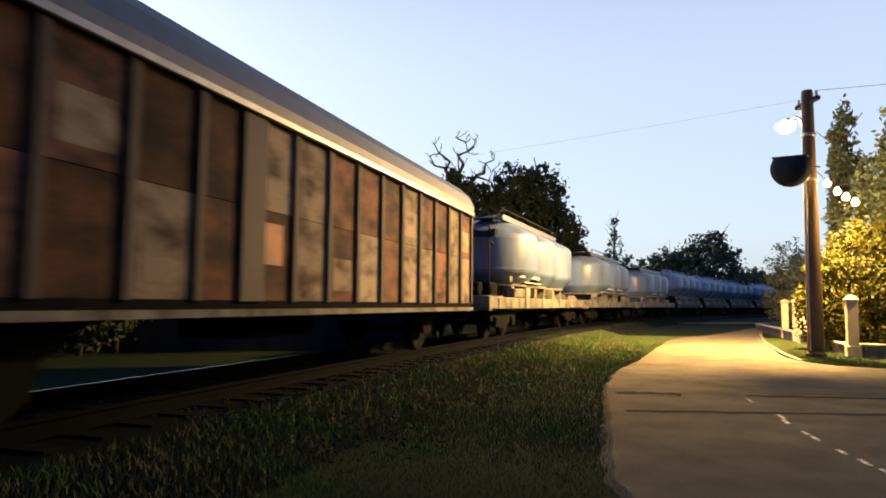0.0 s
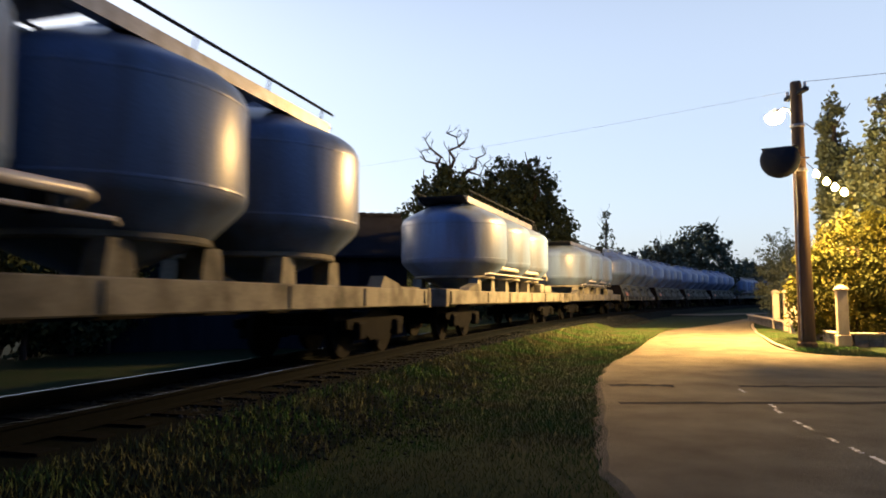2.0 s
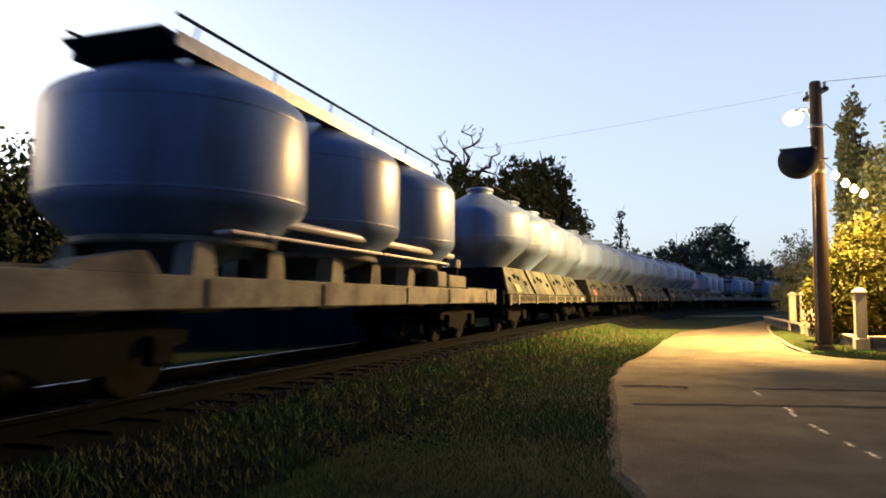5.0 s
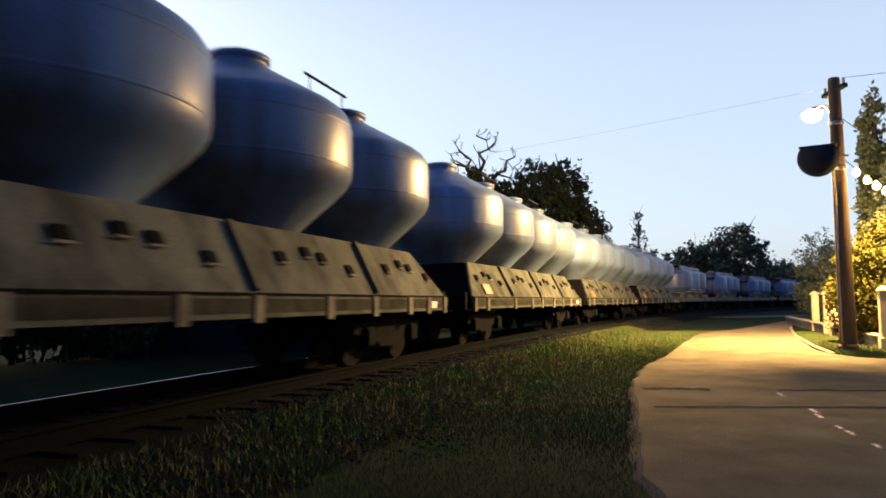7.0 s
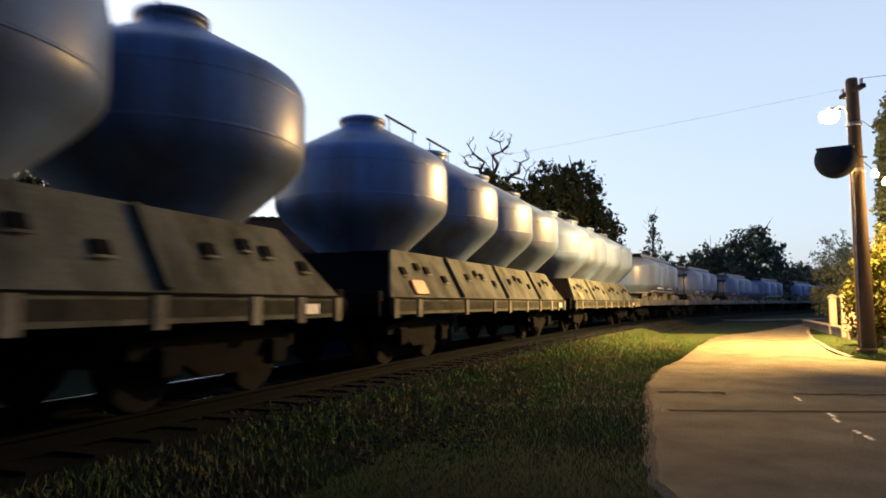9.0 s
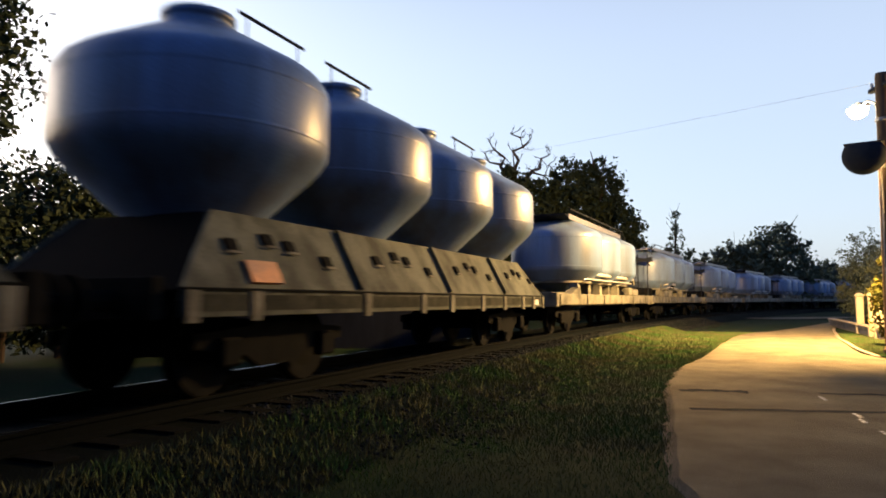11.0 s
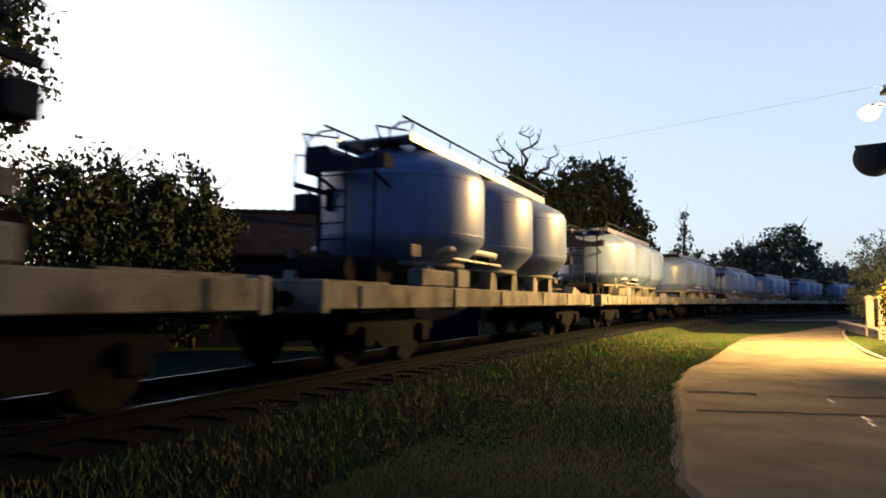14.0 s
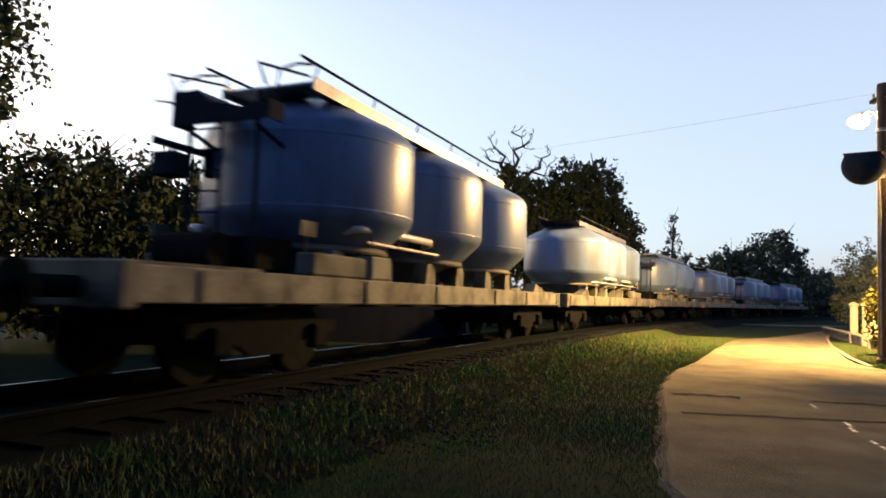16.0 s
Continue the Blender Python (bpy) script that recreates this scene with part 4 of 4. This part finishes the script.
# ---- trees and hedges ----
def leaves(name, lobes, count, size, mat, parent, seed, hollow=0.45):
    """Many small leaf clumps scattered in the outer part of lobes (centre, radii)."""
    rng = np.random.default_rng(seed)
    vol = np.array([r[0] * r[1] * r[2] for _, r in lobes]) ** 0.75
    pick = rng.choice(len(lobes), count, p=vol / vol.sum())
    c = np.array([l[0] for l in lobes])[pick]
    r = np.array([l[1] for l in lobes])[pick]
    d = rng.normal(size=(count, 3))
    d /= np.linalg.norm(d, axis=1)[:, None]
    rad = (hollow + (1 - hollow) * rng.random(count) ** 0.6) * (1 + 0.10 * rng.normal(size=count))
    pos = c + d * r * rad[:, None]
    # half of the leaves gather in clumps, which break up the outline
    m = max(12, count // 90)
    heart = pos[rng.choice(count, m)]
    spread = np.mean([min(l[1]) for l in lobes]) * 0.24
    own = rng.random(count) < 0.5
    k = own.sum()
    q = rng.normal(size=(k, 3))
    q *= (rng.random(k) ** 0.5 / np.linalg.norm(q, axis=1))[:, None]
    which = rng.integers(0, m, k)
    pos[own] = heart[which] + q * spread * (0.6 + 0.9 * rng.random(m))[which][:, None]
    keep = np.array([noise.noise(Vector(p * (0.55 / max(0.4, size * 2.2)))) for p in pos]) > -0.22
    pos = pos[keep & (pos[:, 2] > 0.02)]
    n = len(pos)
    a = rng.normal(size=(n, 3))
    a /= np.linalg.norm(a, axis=1)[:, None]
    b = np.cross(a, rng.normal(size=(n, 3)))
    b /= np.linalg.norm(b, axis=1)[:, None]
    s = size * (0.6 + 0.8 * rng.random(n))[:, None]
    a, b = a * s, b * s * 0.55
    v = np.stack([pos - a, pos - 0.1 * a + b, pos + a, pos - 0.1 * a - b], 1).reshape(-1, 3)
    f = np.arange(4 * n).reshape(-1, 4)
    me = bpy.data.meshes.new(name)
    me.from_pydata(v.tolist(), [], f.tolist())
    me.materials.append(mat)
    ob = new(name, me)
    ob.parent = parent
    return ob


def limbs(bm, base, direction, length, r, depth, rng, crooked=0.25):
    pts, p, d = [Vector(base)], Vector(base), Vector(direction).normalized()
    for i in range(4):
        d = (d + Vector((rng.uniform(-1, 1), rng.uniform(-1, 1), rng.uniform(-0.5, 0.8))) * crooked).normalized()
        p = p + d * length / 4
        pts.append(p.copy())
        if depth and i > 0:
            for k in range(2 if i > 1 else 1):
                side = Vector((rng.uniform(-1, 1), rng.uniform(-1, 1), rng.uniform(-0.2, 0.7)))
                limbs(bm, p, (d + side * 0.9), length * rng.uniform(0.4, 0.62), r * 0.5, depth - 1, rng, crooked)
    add_tube(bm, pts, r, 5, r * 0.3)


def tree(name, x, y, lobes, trunk_h, trunk_r, count, size, mat, label, seed, dead=()):
    t = thing(name, pose(x, y, 0), label, "bush" if name.endswith("bush") else "tree", {"oak_tree": "oaks behind the railway", "field_tree": "trees beyond the bend", "elder_bush": "bushes behind the track", "cypress_tree": "cypresses behind the fence", "garden_bush": "bushes in the garden"}.get(name, ""))
    rng = random.Random(seed)
    bm = bmesh.new()
    add_tube(bm, [(0, 0, -0.3), (0.05, 0, trunk_h * 0.3), (-0.05, 0.1, trunk_h * 0.65), (0.1, 0, trunk_h)], trunk_r, 9, trunk_r * 0.55)
    for c, r in lobes:
        tip = Vector(c)
        start = Vector((0, 0, trunk_h * rng.uniform(0.55, 1.0)))
        if tip.z > start.z:
            limbs(bm, start, tip - start, (tip - start).length * 1.15, trunk_r * 0.45, 1, rng, 0.15)
    part("trunk", bm, BARK, t, "dark bark trunk and limbs")
    leaves("crown", lobes, count, size, mat, t, seed)
    if dead:
        bm = bmesh.new()
        for r, line in dead:
            pts = [Vector((p[0], rng.uniform(-0.5, 0.5), p[1])) for p in line]
            add_tube(bm, pts, r, 6, 0.05)
            for p in pts[1:]:
                for k in range(2):
                    limbs(bm, p, (rng.uniform(-1, 1), rng.uniform(-1, 1), rng.uniform(-0.2, 1)), rng.uniform(0.5, 1.1), 0.05, 1, rng, 0.7)
        part("dead_branch", bm, BARK, t, "bare dead branches")
    return t


def at(bearing, dist):
    return dist * math.sin(radians(bearing)), dist * math.cos(radians(bearing))


# big oaks behind the line, 60 m off
x, y = at(2.6, 60)
tree("oak_tree", x, y, [((-1.5, 0, 8.2), (3.0, 3.0, 4.4)), ((1.2, 0, 7.0), (3.2, 3.0, 3.6)), ((-2.5, 0, 5.0), (2.2, 2.6, 3.6)), ((-1.8, 0, 11.6), (1.5, 1.4, 2.0)), ((-3.3, 0, 10.2), (1.7, 1.6, 2.4)), ((0.7, 0, 10.2), (1.8, 1.6, 2.2)), ((2.4, 0, 4.0), (2.6, 2.6, 3.2)), ((-5.2, 0, 5.6), (2.1, 2.0, 4.4)), ((-6.6, 0, 3.6), (1.6, 2.0, 3.2))],
     7.5, 0.5, 34000, 0.22, LEAF_DARK, "ivy-clad old oak with bare dead top branches", 11,
     dead=((0.2, ((-2.0, 12.4), (-2.6, 13.6), (-2.2, 14.4), (-3.2, 15.0), (-3.6, 15.9))), (0.13, ((-2.6, 13.6), (-3.6, 13.9), (-4.0, 14.7))),
           (0.2, ((-1.6, 12.6), (-1.0, 14.0), (-1.5, 14.8), (-0.6, 15.3), (-0.8, 16.1), (-1.7, 16.4))), (0.12, ((-0.6, 15.3), (0.0, 15.8))),
           (0.2, ((-0.9, 11.8), (0.2, 13.0), (0.9, 13.3), (1.0, 14.1), (1.7, 14.4))), (0.12, ((0.2, 13.0), (1.3, 12.6), (1.7, 13.6)))))
x, y = at(7.2, 62)
tree("oak_tree", x, y, [((-1.2, 0, 10.2), (3.0, 3.4, 4.0)), ((1.4, 0, 11.0), (2.2, 2.6, 3.2)), ((2.4, 0, 7.6), (2.6, 3.0, 3.2)), ((-2.6, 0, 7.4), (2.8, 3, 3.6)), ((4.2, 0, 5.4), (1.6, 2, 2.2)), ((0.5, 0, 5.4), (4.0, 3, 3.6)), ((4.6, 0, 3.2), (1.8, 2, 2.6))],
     8, 0.5, 36000, 0.2, LEAF_DARK, "large leafy oak tree behind the railway", 12)
x, y = at(14.3, 92)
tree("birch_tree", x, y, [((0, 0, 11.6), (0.5, 0.5, 1.9)), ((0.2, 0, 9.4), (1.1, 1.0, 1.9)), ((-0.9, 0, 7.4), (1.5, 1.4, 1.5)), ((1.1, 0, 6.6), (1.6, 1.5, 1.7)), ((-0.6, 0, 4.8), (2.4, 2, 2.2)), ((1.4, 0, 4.2), (2.2, 2, 2.0))], 12.0, 0.2, 4200, 0.2, LEAF, "thin open birch tree behind the railway", 13)
for b, d, top, wd, sd in ((11.6, 75, 6.4, 3.2, 14), (12.9, 88, 6.2, 4.0, 24), (16.2, 98, 6.5, 4.0, 15), (17.8, 104, 9.2, 3.4, 16), (19.7, 106, 10.2, 3.8, 17), (21.5, 106, 12.2, 4.4, 18), (13.2, 100, 5.5, 4.0, 19), (23.6, 130, 7.4, 5, 20), (26.2, 130, 7.2, 5, 21), (24.9, 134, 8.4, 2.2, 22), (29, 135, 7.5, 6, 23), (33, 135, 8.5, 7, 25)):
    x, y = at(b, d)
    tree("field_tree", x, y, [((0, 0, top * 0.55), (wd, wd, top * 0.47)), ((wd * 0.55, 0, top * 0.42), (wd * 0.7, wd, top * 0.4)), ((-wd * 0.6, 0, top * 0.4), (wd * 0.7, wd, top * 0.38)), ((0.2 * wd, 0, top * 0.85), (wd * 0.4, wd * 0.4, top * 0.16))],
         top * 0.6, 0.22, 9000, 0.3, LEAF, "rounded leafy tree beyond the bend", sd)
# left of the gap: tall tree and bushes
x, y = at(-45.4, 25)
tree("ash_tree", x, y, [((0, 0, 11.5), (3.4, 3.4, 3.6)), ((1.8, 0.8, 9.4), (2.3, 2.3, 2.2)), ((1.2, 0.6, 7.0), (2.4, 2.4, 2.0)), ((-2, 0, 8.5), (3, 3, 3)), ((1.6, 1.0, 13.6), (2.1, 2.1, 2.0))], 9, 0.32, 22000, 0.12, LEAF_DARK, "tall leafy ash tree behind the track", 31)
for b, d, top, wd, sd in ((-34.5, 21, 6.0, 1.7, 32), (-31.2, 21, 5.6, 1.6, 33), (-28.2, 21.5, 5.8, 1.5, 34), (-25.8, 22, 5.1, 1.2, 35), (-38, 20, 5.4, 2.0, 36), (-43, 19, 4.5, 2.2, 37), (-49, 18, 4.5, 2.2, 38)):
    x, y = at(b, d)
    tree("elder_bush", x, y, [((0, 0, top * 0.5), (wd, wd, top * 0.42)), ((0.5, 0.2, top * 0.75), (wd * 0.7, wd * 0.7, top * 0.2)), ((-0.6, 0, top * 0.35), (wd * 0.9, wd, top * 0.33))], top * 0.5, 0.09, 9000, 0.095, LEAF_DARK, "dense dark elder bush behind the track", sd)
# bushes and conifers on the lane's house side
for b, d, top, wd, sd in ((31.1, 31, 9.6, 0.75, 41), (33.2, 28, 6.9, 1.3, 42), (35.4, 27, 8.5, 1.5, 43)):
    x, y = at(b, d)
    tree("cypress_tree", x, y, [((0, 0, top * 0.3), (wd, wd, top * 0.32)), ((0, 0, top * 0.55), (wd * 0.9, wd * 0.9, top * 0.3)), ((0.05, 0, top * 0.82), (wd * 0.72, wd * 0.72, top * 0.19))], top * 0.9, 0.16, 16000, 0.10, LEAF, "tall narrow cypress tree behind the fence", sd)
for b, d, top, wd, sd, mat in ((30.2, 27, 3.6, 1.1, 51, LEAF_YEL), (31.4, 26.5, 4.3, 1.2, 52, LEAF_YEL), (32.8, 26, 4.6, 1.2, 53, LEAF_YEL), (34.5, 25.5, 4.4, 1.3, 54, LEAF_YEL), (27.3, 46, 5.6, 1.4, 55, LEAF), (28.2, 44, 5.0, 1.6, 56, LEAF), (29.3, 40, 4.6, 1.6, 57, LEAF)):
    x, y = at(b, d)
    tree("garden_bush", x, y, [((0, 0, top * 0.5), (wd, wd, top * 0.48)), ((0.6, 0.1, top * 0.35), (wd * 0.8, wd * 0.8, top * 0.34)), ((-0.5, 0, top * 0.35), (wd * 0.8, wd * 0.8, top * 0.34))], top * 0.5, 0.08, 13000, 0.07, mat, "clipped leafy garden bush lit by lamplight", sd)


# ---- plain unseen walls added behind the camera to close the place and block skylight ----
for name, x0, x1, y0, y1, top in (("sky_blocker_south", -4.4, 24.0, -4.3, -4.0, 10.0), ("sky_blocker_east", 23.7, 24.0, -3.998, 12.0, 10.0)):
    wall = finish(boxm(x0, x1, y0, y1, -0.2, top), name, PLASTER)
    tagged(wall, "plain dark wall, added out of view to block skylight", "wall", kind="structure")


# ---- outbuilding behind the line ----
def outbuilding():
    x, y = at(-17, 22)
    h = thing("outbuilding", pose(x, y, 0, 0, 0, 74.12 - 62), "low dark outbuilding with a tiled roof behind the track", "building")
    L, ze, zr = 5.6, 3.0, 4.55
    part("wall", boxm(-L, L, 0, 0.25, -0.2, ze), BOARDS, h)
    part("wall", boxm(-L, L, 4.75, 5.0, -0.2, ze), BOARDS, h)
    for x0 in (-L, L - 0.25):
        part("gable", prism([(0.252, -0.2), (4.748, -0.2), (4.748, ze), (2.5, zr - 0.12), (0.252, ze)], "x", x0, x0 + 0.25), BOARDS, h)
    for sg in (0, 1):
        bm = bmesh.new()
        y0, y1 = (-0.35, 2.5) if not sg else (5.35, 2.5)
        add_prism(bm, [(y0, ze - 0.16), (y0, ze - 0.08), (y1, zr), (y1, zr - 0.1)], "x", -L - 0.2, L + 0.2)
        part("roof_slope", bm, TILE, h)
    n = 36
    for k in range(n):
        x0 = -L - 0.2 + (2 * L + 0.4) * k / n
        bm = tube([(x0, 2.5, zr - 0.01), (x0 + (2 * L + 0.4) / n - 0.01, 2.5, zr + 0.03)], 0.11, 8)
        part("ridge_tile", bm, TILE, h)
    return h


outbuilding()
x, y = at(-11.8, 23)
fl = thing("flue_pipe", pose(x, y, 0), "thin dark upright flue pipe beside the outbuilding", "pipe")
part("pipe", lathe([(0.09, -0.2), (0.085, 5.75), (0.1, 5.76), (0.1, 5.85), (0.085, 5.86)], 10), DARKMETAL, fl)
part("bracket", boxm(-0.02, 0.02, 0, 0.6, 5.1, 5.14), DARKMETAL, fl)


def hedgerow():
    """Low scrub behind the track, following it round the bend."""
    random.seed(9)
    for i in range(30):
        s = -12 + i * 5.2
        m = track(s, 8.5 + random.uniform(-0.8, 0.8) + (0.0 if s < 3 else 3 if s < 25 else 0))
        top = random.uniform(2.6, 3.4) if s < 60 else random.uniform(3.0, 4.2)
        t = m.translation
        h = thing("scrub_bush", pose(t.x, t.y, 0), "dark scrub bush along the far side of the track", "bush", "scrub behind the track")
        lob = [((0, 0, top * 0.45), (2.0, 1.6, top * 0.45)), ((1.6, 0.5, top * 0.36), (1.6, 1.4, top * 0.36)), ((-1.5, 0, top * 0.38), (1.6, 1.4, top * 0.36))]
        bm = bmesh.new()
        for k in range(5):
            limbs(bm, (random.uniform(-1, 1), random.uniform(-0.5, 0.5), -0.1), (random.uniform(-0.5, 0.5), 0, 1), top * 0.8, 0.05, 0, random)
        part("stem", bm, BARK, h)
        leaves("foliage", lob, 6000 if s < 60 else 2500, 0.1 if s < 60 else 0.22, LEAF_DARK, h, 100 + i)


hedgerow()


# ---- grass blades, stones ----
def in_road(x, y):
    return line_x(LEFT, y) + 0.1 < x < line_x(RIGHT, y) - 0.1


def grass():
    rng = np.random.default_rng(4)
    verts, faces = [], []
    ct, st = math.cos(TH), math.sin(TH)
    for k in range(300000):
        u = 0.8 + 34 * rng.random() ** 1.8
        v = rng.uniform(-6.5, 4.15 - 0.01 * u - 0.0018 * u * u)
        x, y = -ct * v + st * u, st * v + ct * u
        edge = abs(math.atan2(x, y)) > 0.75
        if edge or in_road(x, y) or (v > 2.6 and rng.random() < 0.3) or noise.noise((x * 1.4, y * 1.4, 5)) < -0.75:
            continue
        hgt, a = rng.uniform(0.015, 0.06), rng.uniform(0, 6.28)
        w, lx, ly = 0.004 + 0.0006 * u, rng.normal() * 0.03, rng.normal() * 0.03
        foot = -0.05 + max(0.0, v - 2.8 + 0.0018 * u * u) * 0.28
        i = len(verts)
        verts += [(x - w * math.cos(a), y - w * math.sin(a), foot), (x + w * math.cos(a), y + w * math.sin(a), foot), (x + lx, y + ly, foot + 0.04 + hgt)]
        faces.append((i, i + 1, i + 2))
    tagged(raw("grass_blades", verts, faces, BLADE), "short dark grass on the verge", "grass", kind="stuff")


grass()


def stones():
    rng = np.random.default_rng(6)
    bm = bmesh.new()
    bmesh.ops.create_icosphere(bm, subdivisions=1, radius=1)
    base = np.array([v.co[:] for v in bm.verts])
    tri = np.array([[v.index for v in f.verts] for f in bm.faces])
    bm.free()
    V, Fc, k = [], [], 0
    prof_v = [0, 0.75, 1.65, 2.3, 2.9]
    prof_z = [-0.2, -0.19, -0.2, -0.4, -0.52]
    for i in range(14000):
        s = 6 + 44 * rng.random() ** 1.1
        v = rng.uniform(-2.8, 0.6) if rng.random() < 0.92 else rng.uniform(-3.6, -2.8)
        z = float(np.interp(abs(v), prof_v, prof_z))
        c = np.array(track(s, v, z + 0.01).translation)
        r = rng.uniform(0.014, 0.034)
        q = base * (0.7 + 0.5 * rng.random((len(base), 1))) * r * np.array([1, rng.uniform(0.6, 1), rng.uniform(0.5, 0.9)]) + c
        V.append(q)
        Fc.append(tri + k)
        k += len(base)
    tagged(raw("ballast_stones", np.vstack(V).tolist(), np.vstack(Fc).tolist(), BALLAST), "loose broken ballast stones beside the rails", "stones", kind="stuff")


stones()


# ---- sleepers, each a piece of the track ----
def sleepers():
    bm = bmesh.new()
    vs = add_box(bm, -0.13, 0.13, -1.25, 1.25, -0.34, -0.17)
    for v in vs:
        if v.co.z > -0.2:
            v.co.x *= 0.85
    me_ob = finish(bm, "sleeper", SLEEPER, TRACK)
    me_ob.matrix_local = track(-22)
    for i in range(1, 200):
        o = new("sleeper", me_ob.data)
        o.parent = TRACK
        o.matrix_local = track(-22 + 0.6 * i)


sleepers()


def motions():
    for ob, q, flip in WAGONS:
        walk(ob, [(0.5 * i, track(q - travelled(0.5 * i), 0, 0.0, 180 if flip else 0)) for i in range(33)])
        for ws in ob.children:
            if ws.name.startswith("wheelset"):
                x, y, z = ws.location
                sgn = 1 if flip else -1
                walk(ws, [(i / 15, pose(x, y, z, 0, sgn * math.degrees(travelled(i / 15) / 0.46) % 360, 0)) for i in range(241)])


motions()
